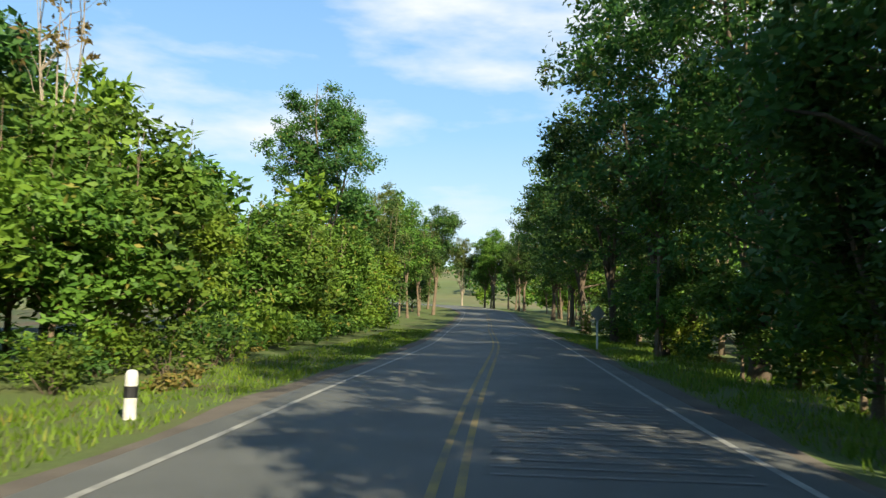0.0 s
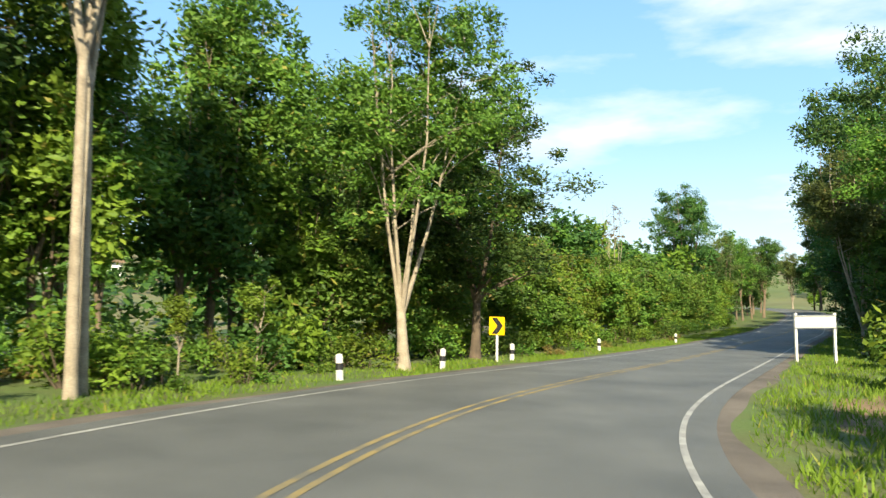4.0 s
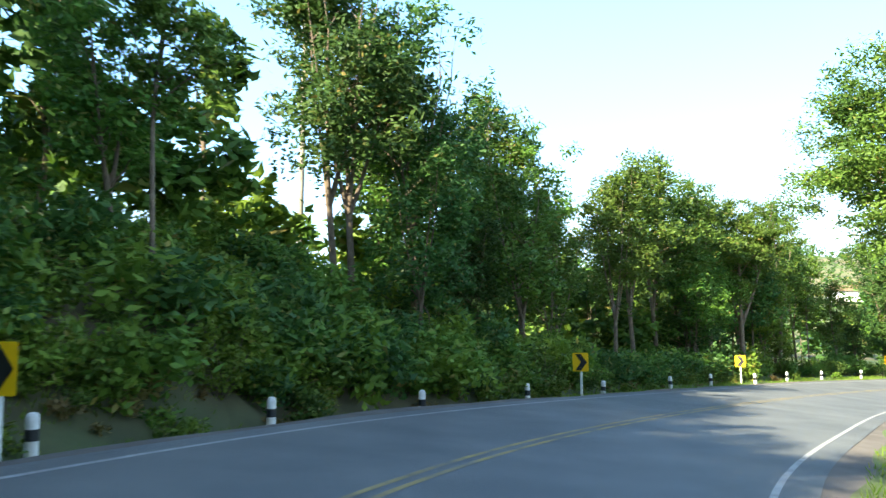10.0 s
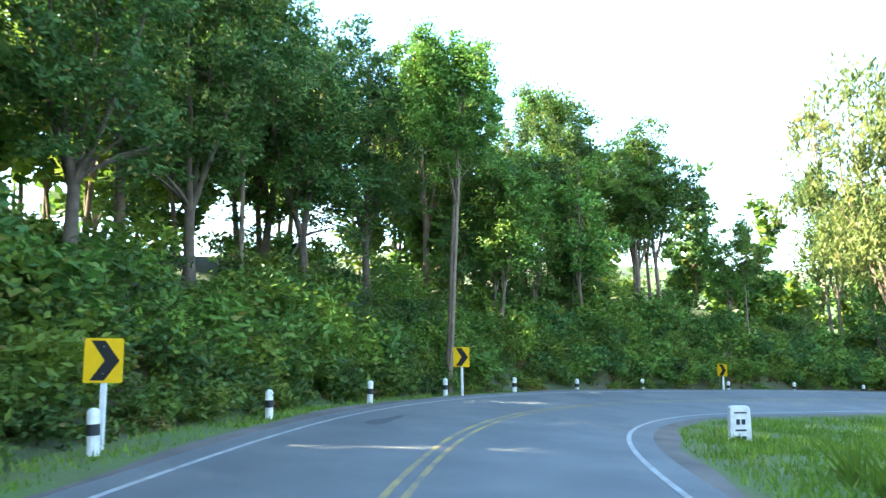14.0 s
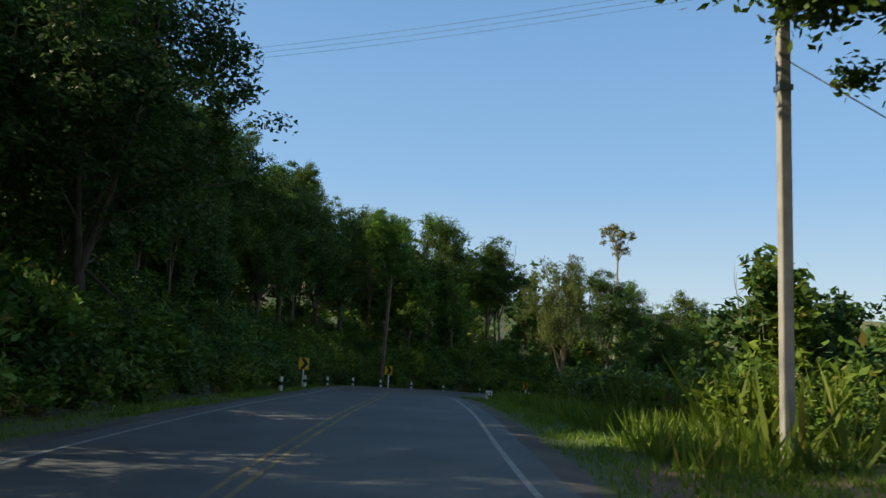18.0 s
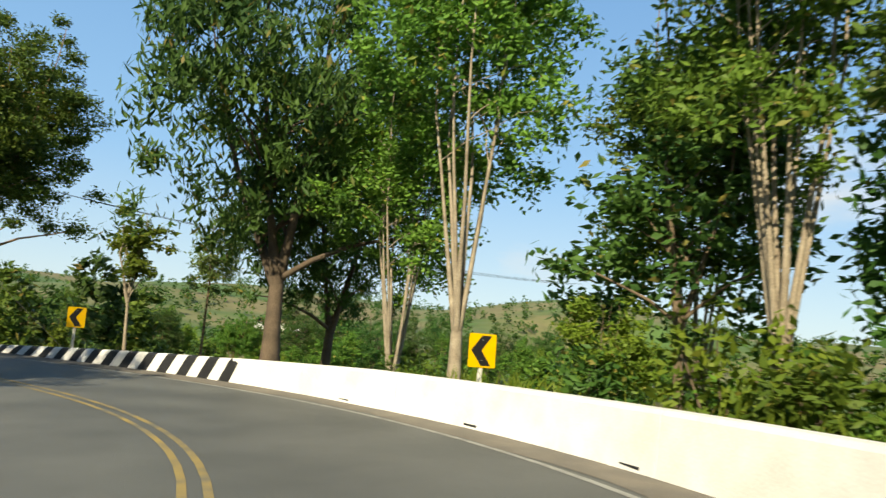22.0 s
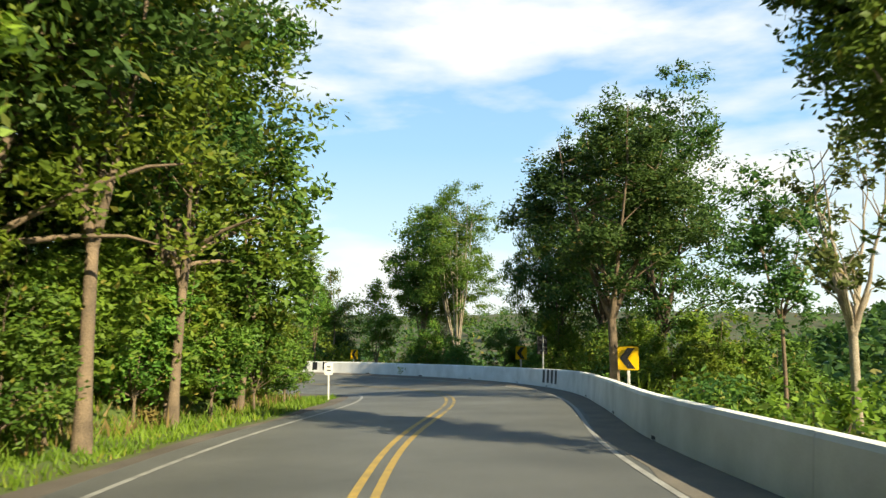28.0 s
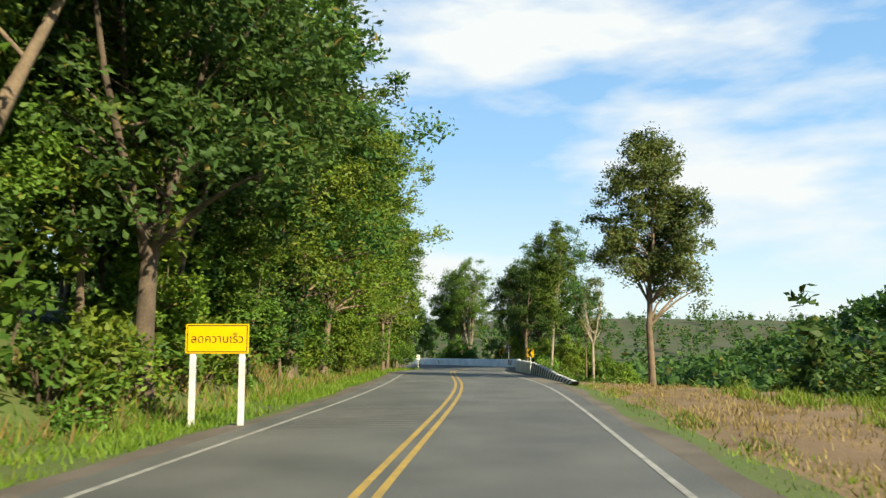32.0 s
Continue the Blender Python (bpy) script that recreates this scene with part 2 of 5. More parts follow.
# ---- the road's line ----
CENTRE = [(-82.38, 257.07), (2, 142), (6.4, 120), (6.0, 98), (4.9, 76), (3.9, 60), (2.9, 40), (0.1, 7.4), (-1.0, -12.6), (-2.0, -25.5), (-2.4, -34.5), (-1.1, -43.6), (4.1, -55.8),
          (10.6, -65.8), (19.6, -77.0), (30.4, -88.2), (40.0, -96.8), (48.6, -102.0), (56.0, -104.8), (63.2, -105.6), (71.5, -104.7), (86.0, -99.4),
          (103.8, -92.3), (115.8, -87.6), (123.1, -84.6), (130.5, -82.2), (139.0, -80.7), (146.2, -81.7), (151.4, -84.3), (155.4, -88.0), (158.8, -93.0),
          (161.2, -99.0), (162.4, -106.8), (161.98, -113.30), (160.70, -119.90), (157.09, -130.57), (155.78, -135.36), (151.04, -156.62), (144.52, -179.01), (138.48, -199.78), (126.95, -237.93)]
LEVEL = [2.4, 1.2, 0.5, -0.1, -0.4, -0.45, -0.45, -0.15, 0.28, 0.58, 0.75, 0.98, 1.48, 2.05, 2.85, 3.85, 4.6, 5.1, 5.6, 6.05, 6.55, 7.3,
         7.95, 8.1, 8.2, 8.18, 8.12, 8.12, 8.13, 8.2, 8.35, 8.65, 9.1, 9.6, 9.95, 10.45, 10.65, 11.45, 12.1, 12.7, 13.8]
HALF_L = [3.2] * 7 + [3.1, 3.4, 3.45, 3.6, 4.0, 4.2, 4.1, 3.9, 3.7, 3.6, 3.5, 3.5, 3.4, 3.4, 3.2] + [3.25] * 4 + [3.5, 3.7, 3.8, 3.8, 3.8, 3.6, 3.4, 3.3, 3.2, 3.1] + [3.2] * 5
HALF_R = [3.5] * 7 + [3.55, 3.5, 3.7, 3.9, 4.2, 4.5, 4.5, 4.5, 4.5, 4.2, 3.95, 3.7, 3.5, 3.45, 3.55] + [3.7] * 3 + [3.9, 4.1, 4.3, 4.5, 4.6, 4.5, 4.3, 4.1, 3.9, 3.8, 3.6] + [3.6] * 5
BANK = [0] * 9 + [-0.01, -0.03, -0.05, -0.055, -0.055, -0.05, -0.05, -0.05, -0.055, -0.06, -0.06, -0.05, -0.01, 0, 0, 0.02, 0.04, 0.055, 0.06, 0.065, 0.065, 0.06, 0.05, 0.03, 0.02, 0.01] + [0] * 6


KN = np.array(CENTRE, float)
KT = np.r_[0, np.cumsum(np.hypot(*np.diff(KN, axis=0).T))]


def natural(t, y, q):
    n, h = len(t), np.diff(t)
    a, b = np.zeros((n, n)), np.zeros(n)
    a[0, 0] = a[-1, -1] = 1
    for i in range(1, n - 1):
        a[i, i - 1], a[i, i], a[i, i + 1] = h[i - 1], 2 * (h[i - 1] + h[i]), h[i]
        b[i] = 6 * ((y[i + 1] - y[i]) / h[i] - (y[i] - y[i - 1]) / h[i - 1])
    m = np.linalg.solve(a, b)
    i = np.clip(np.searchsorted(t, q) - 1, 0, n - 2)
    e, g = q - t[i], h[i]
    return y[i] + e * ((y[i + 1] - y[i]) / g - g * (2 * m[i] + m[i + 1]) / 6) + e**2 * m[i] / 2 + e**3 * (m[i + 1] - m[i]) / (6 * g)


STEP = 1.0
RS = np.arange(0, KT[-1], STEP)
RX, RY = natural(KT, KN[:, 0], RS), natural(KT, KN[:, 1], RS)


def eased(values):
    v = np.interp(RS, KT, values)
    w = np.hanning(17)
    return np.convolve(np.pad(v, 8, "edge"), w / w.sum(), "valid")


RZ, RL, RR, RB = eased(LEVEL), eased(HALF_L), eased(HALF_R), eased(BANK)
TX, TY = np.gradient(RX), np.gradient(RY)
TN = np.hypot(TX, TY)
TX, TY = TX / TN, TY / TN
# across the road: u grows towards the valley side
UX, UY = -TY, TX


def along(y_or_s):
    return int(np.clip(round(y_or_s / STEP), 0, len(RS) - 1))


def station(x, y):
    """The index of the road's nearest station and the offset across from it."""
    i = int(np.argmin((RX - x) ** 2 + (RY - y) ** 2))
    return i, (x - RX[i]) * UX[i] + (y - RY[i]) * UY[i]


def smooth(a, b, x):
    v = np.clip((x - a) / (b - a), 0, 1)
    return v * v * (3 - 2 * v)


S_A, S_B, S_C, S_D, S_E = (float(RS[station(*p)[0]]) for p in ((0.0, -40), (30, -88), (105, -92), (150, -83), (157, -128)))


DIP_S, DIP_Z = [360, 375, 390, 402, 409, 425, 440], [0, 0.2, 0.34, 0.38, 0.22, 0.1, 0]


def side_height(s, u):
    """The ground's height over the road's edge, u metres from the centre line, up to some 30 m out."""
    s, u = np.asarray(s, float), np.asarray(u, float)
    left = np.maximum(-u - 6.6, 0)
    right = np.maximum(u - 6.0 - 7.0 * smooth(584, 596, s) - 9.0 * smooth(462, 472, s) * (1 - smooth(492, 503, s)) - 3.4 * smooth(498, 508, s) * (1 - smooth(546, 558, s)), 0)
    cut = smooth(S_B - 25, S_B + 15, s) * (1 - smooth(S_C - 5, S_C + 22, s))
    cut2 = smooth(S_E - 30, S_E - 5, s)
    rise = cut * (7.5 * (1 - np.exp(-left / 7.0))) + cut2 * (3.4 * (1 - np.exp(-left / 5.0))) + 0.02 * left
    drop = smooth(S_C - 8, S_C + 30, s)
    fall = -drop * 7.0 * (1 - np.exp(-right / 9.0)) - (1 - drop) * 0.5 * (1 - np.exp(-right / 6.0))
    dip = np.interp(s, DIP_S, DIP_Z) * smooth(4.3, 5.4, -u)
    return np.where(u < 0, rise, fall) - dip - 0.10 * smooth(3.6, 5.0, np.abs(u))


def far_height(x, y):
    r = np.hypot(x - 90, y + 60)
    hill = 30 * smooth(-106, -190, y) * smooth(-40, 60, x)
    facing = 0.42 + 0.58 * smooth(-0.1, 0.7, -(x - 90) / (r + 1) + 0.25 * (y + 60) / (r + 1))
    ring = smooth(130, 600, r) * facing * (50 + 14 * np.sin(x * 0.0061 + 1.0) * np.cos(y * 0.0052) + 9 * np.sin(x * 0.017 + y * 0.013))
    west = 6 * smooth(30, -60, x)
    ridge = (26 + 7 * np.sin(x * 0.045 + y * 0.02)) * smooth(190, 330, x) * smooth(60, -40, y)
    return -9.5 + ridge + hill + ring + west + 1.5 * np.sin(x * 0.011) * np.sin(y * 0.009)


def ground_height(x, y):
    x, y = np.atleast_1d(np.asarray(x, float)), np.atleast_1d(np.asarray(y, float))
    out = np.empty(x.shape)
    for k in range(0, len(x), 4000):
        xs, ys = x[k : k + 4000], y[k : k + 4000]
        d2 = (RX[None, :] - xs[:, None]) ** 2 + (RY[None, :] - ys[:, None]) ** 2
        i = d2.argmin(1)
        d = np.sqrt(d2[np.arange(len(xs)), i])
        u = (xs - RX[i]) * UX[i] + (ys - RY[i]) * UY[i]
        u = np.where(np.abs(u) > 1e-6, np.sign(u), 1) * d
        near = RZ[i] + RB[i] * np.clip(u, -7, 7) + side_height(RS[i], u)
        far = far_height(xs, ys)
        w = smooth(16, 75, d)
        out[k : k + 4000] = near * (1 - w) + far * w
    return out


# ---- mesh helpers ----
def mesh_of(name, verts, faces, mats, smooth_faces=False, index=None):
    """A mesh from arrays: verts n x 3, faces m x 3 or m x 4, one or more materials."""
    verts, faces = np.asarray(verts, np.float32), np.asarray(faces, np.int32)
    me = bpy.data.meshes.new(name)
    me.vertices.add(len(verts))
    me.vertices.foreach_set("co", verts.ravel())
    k = faces.shape[1]
    me.loops.add(faces.size)
    me.loops.foreach_set("vertex_index", faces.ravel())
    me.polygons.add(len(faces))
    me.polygons.foreach_set("loop_start", np.arange(0, faces.size, k, dtype=np.int32))
    me.polygons.foreach_set("loop_total", np.full(len(faces), k, np.int32))
    for m in mats if isinstance(mats, (list, tuple)) else [mats]:
        me.materials.append(m)
    if index is not None:
        me.polygons.foreach_set("material_index", np.asarray(index, np.int32))
    me.polygons.foreach_set("use_smooth", np.full(len(faces), smooth_faces, bool))
    me.update(calc_edges=True)
    me.validate()
    return me


def ribbon(name, i0, i1, offsets, mats, lift=0.0, index=None, every=1):
    """A strip along the road from station i0 to i1; offsets: functions of the station's index array that give u and extra height."""
    idx = np.arange(i0, i1 + 1, every)
    cols = []
    for f in offsets:
        u, dz = f(idx)
        u, dz = np.broadcast_to(u, idx.shape), np.broadcast_to(dz, idx.shape)
        cols.append(np.stack([RX[idx] + UX[idx] * u, RY[idx] + UY[idx] * u, RZ[idx] + RB[idx] * np.clip(u, -7, 7) + dz + lift], 1))
    v = np.stack(cols, 1)
    n, k = v.shape[:2]
    a = (np.arange(n - 1)[:, None] * k + np.arange(k - 1)[None, :]).ravel()
    faces = np.stack([a, a + 1, a + k + 1, a + k], 1)
    mi = None if index is None else np.tile(index, n - 1)
    return mesh_of(name, v.reshape(-1, 3), faces, mats, True, mi)


def structure(name, me, label, category):
    return tagged(new(name, me), label, category, kind="structure")


def part(name, me, parent, label="", at=None):
    """Links a mesh (or a bmesh) as one part under a thing."""
    ob = new(name, me)
    ob.parent = parent
    if at is not None:
        ob.matrix_basis = at
    if label:
        ob["label"] = label
    return ob


def empty(name, m, label, category, group=""):
    ob = new(name)
    ob.empty_display_size = 0.2
    ob.matrix_basis = m
    return tagged(ob, label, category, group)


def box_mesh(name, sx, sy, sz, mat, bevel=0.0, base=True):
    """A bevelled box; its foot at z 0 where base is set."""
    bm = bmesh.new()
    bmesh.ops.create_cube(bm, size=1.0)
    bmesh.ops.scale(bm, vec=(sx, sy, sz), verts=bm.verts)
    if base:
        bmesh.ops.translate(bm, vec=(0, 0, sz / 2), verts=bm.verts)
    if bevel:
        bmesh.ops.bevel(bm, geom=bm.edges[:], offset=bevel, segments=2, affect="EDGES", profile=0.5)
    me = bpy.data.meshes.new(name)
    bm.to_mesh(me)
    bm.free()
    me.materials.append(mat)
    return me


def tube_arrays(pts, radii, sides=6):
    """Rings round a line of points."""
    pts, radii = np.asarray(pts, float), np.asarray(radii, float)
    d = np.gradient(pts, axis=0)
    d /= np.linalg.norm(d, axis=1)[:, None] + 1e-9
    ref = np.where(np.abs(d[:, 2:3]) > 0.9, [[1.0, 0, 0]], [[0, 0, 1.0]])
    a = np.cross(d, ref)
    a /= np.linalg.norm(a, axis=1)[:, None] + 1e-9
    b = np.cross(d, a)
    th = np.arange(sides) * 2 * np.pi / sides
    ring = pts[:, None] + radii[:, None, None] * (np.cos(th)[None, :, None] * a[:, None] + np.sin(th)[None, :, None] * b[:, None])
    n = len(pts)
    i = (np.arange(n - 1)[:, None] * sides + np.arange(sides)[None, :]).ravel()
    j = (np.arange(n - 1)[:, None] * sides + (np.arange(sides)[None, :] + 1) % sides).ravel()
    return ring.reshape(-1, 3), np.stack([i, j, j + sides, i + sides], 1)


def joined(pieces):
    vs, fs, o = [], [], 0
    for v, f in pieces:
        vs.append(v)
        fs.append(f + o)
        o += len(v)
    return np.concatenate(vs), np.concatenate(fs)


def leaf_arrays(centres, rng, length, width, droop=0.0, flat=0.5, out=None):
    """One folded leaf, of two triangles, at every centre."""
    n = len(centres)
    d = rng.normal(size=(n, 3))
    d[:, 2] = d[:, 2] * (1 - flat) - droop
    d /= np.linalg.norm(d, axis=1)[:, None]
    up = rng.normal(size=(n, 3)) * 0.55 + [0, 0, 1.0]
    if out is not None:
        up = rng.normal(size=(n, 3)) * 0.38 + [0, 0, 0.55] + out
    side = np.cross(d, up)
    side /= np.linalg.norm(side, axis=1)[:, None] + 1e-9
    nrm = np.cross(side, d)
    ln = (length * rng.uniform(0.6, 1.25, n))[:, None]
    wd = (width * rng.uniform(0.7, 1.2, n))[:, None]
    mid = centres + d * ln * 0.12
    v = np.stack([centres - d * ln * 0.5, mid + side * wd * 0.5 - nrm * wd * 0.22, centres + d * ln * 0.5 - nrm * ln * 0.16, mid - side * wd * 0.5 - nrm * wd * 0.22], 1)
    i = np.arange(n)[:, None] * 4
    f = np.concatenate([i + [0, 1, 2], i + [0, 2, 3]], 1).reshape(-1, 3)
    return v.reshape(-1, 3), f

# ---- ground, road, verges ----
def grid_axis(a, b, step, reach):
    core = np.arange(a, b + step, step)
    out = [0.0]
    g = step
    while out[-1] < reach:
        g *= 1.22
        out.append(out[-1] + g)
    out = np.array(out[1:])
    return np.r_[(a - out)[::-1], core, core[-1] + out]


def build_ground():
    gx, gy = grid_axis(-70, 230, 3.0, 2600), grid_axis(-270, 290, 3.0, 2600)
    xx, yy = np.meshgrid(gx, gy)
    x, y = xx.ravel(), yy.ravel()
    z = ground_height(x, y)
    dist = np.empty(len(x))
    for k in range(0, len(x), 4000):
        dist[k : k + 4000] = np.sqrt(((RX[None] - x[k : k + 4000, None]) ** 2 + (RY[None] - y[k : k + 4000, None]) ** 2).min(1))
    z -= 0.7 * (1 - smooth(7.0, 11.5, dist))
    z += np.where(dist > 14, 0.35 * np.sin(x * 0.31 + np.sin(y * 0.23)) * np.sin(y * 0.27), 0)
    nx, ny = len(gx), len(gy)
    a = (np.arange(ny - 1)[:, None] * nx + np.arange(nx - 1)[None]).ravel()
    me = mesh_of("ground", np.stack([x, y, z], 1), np.stack([a, a + 1, a + nx + 1, a + nx], 1), [FOREST_FLOOR, FIELDS], True, ((np.hypot(x[a] - 90, y[a] + 60) > 200) & (x[a] < 140) & (y[a] > -110)).astype(int))
    structure("ground", me, "rolling forest floor and far green hills", "ground")


WALL_S = [480, 487, 494, 505, 513, 523, 540, 548, 556, 564, 572, 576, 581, 586, 591]
WALL_U = [5.75, 5.3, 5.0, 4.95, 5.3, 5.75, 5.6, 5.05, 4.6, 4.6, 4.75, 4.9, 4.95, 4.9, 4.9]
WALL_H = [0.16, 0.27, 0.5, 0.8, 0.82, 0.82, 0.82, 0.82, 0.82, 0.82, 0.8, 0.74, 0.52, 0.28, 0.13]
build_ground()
N_ROAD = len(RS) - 2
structure("road", ribbon("road", 1, N_ROAD, [lambda i, k=k: (-(RL[i] + 0.55) + (RL[i] + RR[i] + 1.1) * k / 8, 0.0) for k in range(9)][::-1], ASPHALT),
          "worn grey two-lane asphalt mountain road", "road")


def verge(side, edge):
    wob = lambda i, f, p: 0.14 * np.sin(RS[i] * f + p) + 0.1 * np.sin(RS[i] * f * 2.7 + p * 2)
    e = lambda i: (RL[i] if side < 0 else RR[i]) + 0.55
    cols = [lambda i: (side * (e(i) - 0.3 + 0.3 * wob(i, 0.5, 1)), -0.004), lambda i: (side * (e(i) + 0.45 + wob(i, 0.31, 0)), -0.02)]
    for k in range(1, 11):
        cols.append(lambda i, k=k: (side * (e(i) + 0.45 + k * 0.85), side_height(RS[i], side * (e(i) + 0.45 + k * 0.85)) + 0.06 * np.sin(RS[i] * 0.9 + k * 2.0) * np.sin(RS[i] * 0.37 + k)))
    cols.append(lambda i: (side * (e(i) + 10.5), side_height(RS[i], side * (e(i) + 10.5)) - 0.9))
    if side > 0:
        cols = cols[::-1]
        idx = [1] * 11 + [0]
    else:
        idx = [0] + [1] * 11
    # faces must look up on both sides
    cols = cols[::-1] if side < 0 else cols
    idx = idx[::-1] if side < 0 else idx
    me = ribbon("verge", 1, N_ROAD, cols, [GRAVEL, GRASSY, DRY_SOIL], 0.0, idx)
    if side < 0:
        mi = np.tile(idx, N_ROAD - 1).reshape(N_ROAD - 1, -1)
        far = np.arange(len(idx))[::-1][None] if idx[-1] == 0 else np.arange(len(idx))[None]
        mi = np.where((RS[1:N_ROAD, None] > 352) & (RS[1:N_ROAD, None] < 482) & (far >= 3), 3, mi)
        me.materials.append(FOREST_FLOOR)
        me.polygons.foreach_set("material_index", mi.ravel().astype(np.int32))
    if side > 0:
        mi = np.tile(idx, N_ROAD - 1).reshape(N_ROAD - 1, -1)
        s_ = RS[1:N_ROAD, None] + 1.5 * np.sin(np.arange(len(idx)) * 2.0)[None]
        out = np.arange(len(idx))[::-1][None]
        mi = np.where((s_ > 571) & (out >= 2) & (out < 10), 2, mi)
        mi = np.where((s_ > 472) & (s_ < 497) & (out >= 2) & (out < 7), 2, mi)
        mi = np.where((s_ > 311) & (s_ < 318) & (out >= 3) & (out < 5), 2, mi)
        me.polygons.foreach_set("material_index", mi.ravel().astype(np.int32))
    return me


i0_, i1_ = along(484), along(590)
structure("sandy_strip", ribbon("sandy_strip", i0_, i1_, [lambda i: (np.interp(RS[i], WALL_S, WALL_U) + 0.05, 0.012), lambda i: (np.interp(RS[i], WALL_S, WALL_U) - 0.35, 0.008), lambda i: (RR[i] + 0.12 + 0.06 * np.sin(RS[i] * 0.8) + 0.04 * np.sin(RS[i] * 2.3), 0.005)], SANDY),
          "strip of sandy gravel at the barrier's foot", "gravel strip")
structure("verge_hillside", verge(-1, 0), "grassy verge with a narrow gravel shoulder", "verge")
structure("verge_valley", verge(1, 0), "grassy verge with a narrow gravel shoulder", "verge")


def line_mark(name, i0, i1, u, width, mat, label):
    me = ribbon(name, i0, i1, [lambda i: (u(i) + width / 2, 0.006), lambda i: (u(i) - width / 2, 0.006)], mat)
    return structure(name, me, label, "road marking")


line_mark("edge_line_hillside", 1, N_ROAD, lambda i: -RL[i], 0.105, WHITE_PAINT, "worn white edge line painted on the asphalt")
line_mark("edge_line_valley", 1, N_ROAD, lambda i: RR[i], 0.105, WHITE_PAINT, "worn white edge line painted on the asphalt")
for side, u_ in (("a", -0.13), ("b", 0.13)):
    line_mark("centre_line_" + side, 1, 560, lambda i, u_=u_: (0 * RS[i] + u_), 0.10, YELLOW_WORN, "worn yellow double centre line, one stripe")
    line_mark("centre_line_upper_" + side, 560, N_ROAD, lambda i, u_=u_: (0 * RS[i] + u_), 0.11, YELLOW_PAINT, "yellow double centre line, one stripe")


def road_point(s, u, dz=0.0):
    x, y = np.interp(s, RS, RX), np.interp(s, RS, RY)
    ux, uy = np.interp(s, RS, UX), np.interp(s, RS, UY)
    z = np.interp(s, RS, RZ) + np.interp(s, RS, RB) * np.clip(u, -7, 7)
    return Vector((x + ux * u, y + uy * u, z + dz))


def road_yaw(s):
    """The heading, in degrees, of something that faces along the road towards growing s: its local -y looks that way."""
    return math.degrees(math.atan2(np.interp(s, RS, TY), np.interp(s, RS, TX))) + 90


def verge_z(x, y):
    i, u = station(x, y)
    return RZ[i] + RB[i] * np.clip(u, -7, 7) + float(side_height(RS[i], u))


# ---- concrete barrier with striped kerb ends ----


def wall_at(s):
    return float(np.interp(s, WALL_S, WALL_U)), float(np.interp(s, WALL_S, WALL_H))


def wall_piece(name, s0, s1, mat, steps, proud=0.0, low=0.0, high=1.0, slant=0.0):
    """A length of the barrier with a battered road face, a rounded top edge and a straight back."""
    rows = []
    for s in np.linspace(s0, s1, steps + 1):
        u, h = wall_at(s)
        prof = [(-0.05, -0.1), (-0.05 - proud, h * low + 0.02), (0.0 - proud, h * high - 0.06 if high == 1 else h * high), (0.035, h + proud), (0.22, h + proud), (0.25, h - 0.03), (0.28, -0.5)]
        if high < 1:
            prof = [(-0.045 - proud + 0.045 * low, h * low), (-0.045 - proud + 0.045 * high, h * high), (0.1, h * high), (0.1, h * low)]
        rows.append([road_point(s + slant * min(max(dz / h, 0.0), 1.0), u + du, dz) for du, dz in prof])
    v = np.array([[tuple(p) for p in r] for r in rows])
    n, k = v.shape[:2]
    a = (np.arange(n - 1)[:, None] * k + np.arange(k)[None]).ravel()
    b = (np.arange(n - 1)[:, None] * k + (np.arange(k)[None] + 1) % k).ravel()
    f = [list(q) for q in np.stack([a, a + k, b + k, b], 1)]
    me = bpy.data.meshes.new(name)
    me.from_pydata([tuple(p) for p in v.reshape(-1, 3)], [], f + [list(range(k)), list(range((n - 1) * k, n * k))[::-1]])
    me.materials.append(mat)
    bm = bmesh.new()
    bm.from_mesh(me)
    bmesh.ops.recalc_face_normals(bm, faces=bm.faces[:])
    bm.to_mesh(me)
    bm.free()
    return me


barrier = empty("concrete_barrier", Matrix(), "long low whitewashed concrete barrier along the outer bend", "barrier")
for s0 in np.arange(500.0, 576, 6.0):
    part("wall_section", wall_piece("wall_section", s0, min(s0 + 5.985, 575.99), WALL_WHITE, 6), barrier)
for s0, n in ((480.0, 44), (576.0, 34)):
    w = (20.0 if s0 < 500 else 15.0) / n
    for k in range(n):
        part("painted_kerb_block", wall_piece("painted_kerb_block", s0 + k * w, s0 + (k + 1) * w, WALL_WHITE if k % 2 == 0 else WALL_BLACK, 1, slant=0.36), barrier,
             "white painted block" if k % 2 == 0 else "black painted block")
for s0, gap in ((518.15, 0.86), (544.8, 0.76)):
    for k in range(4):
        part("black_stripe", wall_piece("black_stripe", s0 + k * gap, s0 + k * gap + 0.4, WALL_BLACK, 2, 0.004, 0.25, 0.97), barrier, "black painted stripe")
for s0 in (504.2, 508.0, 511.4, 516.6, 524.6, 529.8, 535.1, 540.6, 545.4, 553.2, 559.5, 565.4):
    part("drain_hole", wall_piece("drain_hole", s0, s0 + 0.34, WALL_BLACK, 1, 0.006, 0.02, 0.11), barrier, "dark drain slot at the wall's foot")


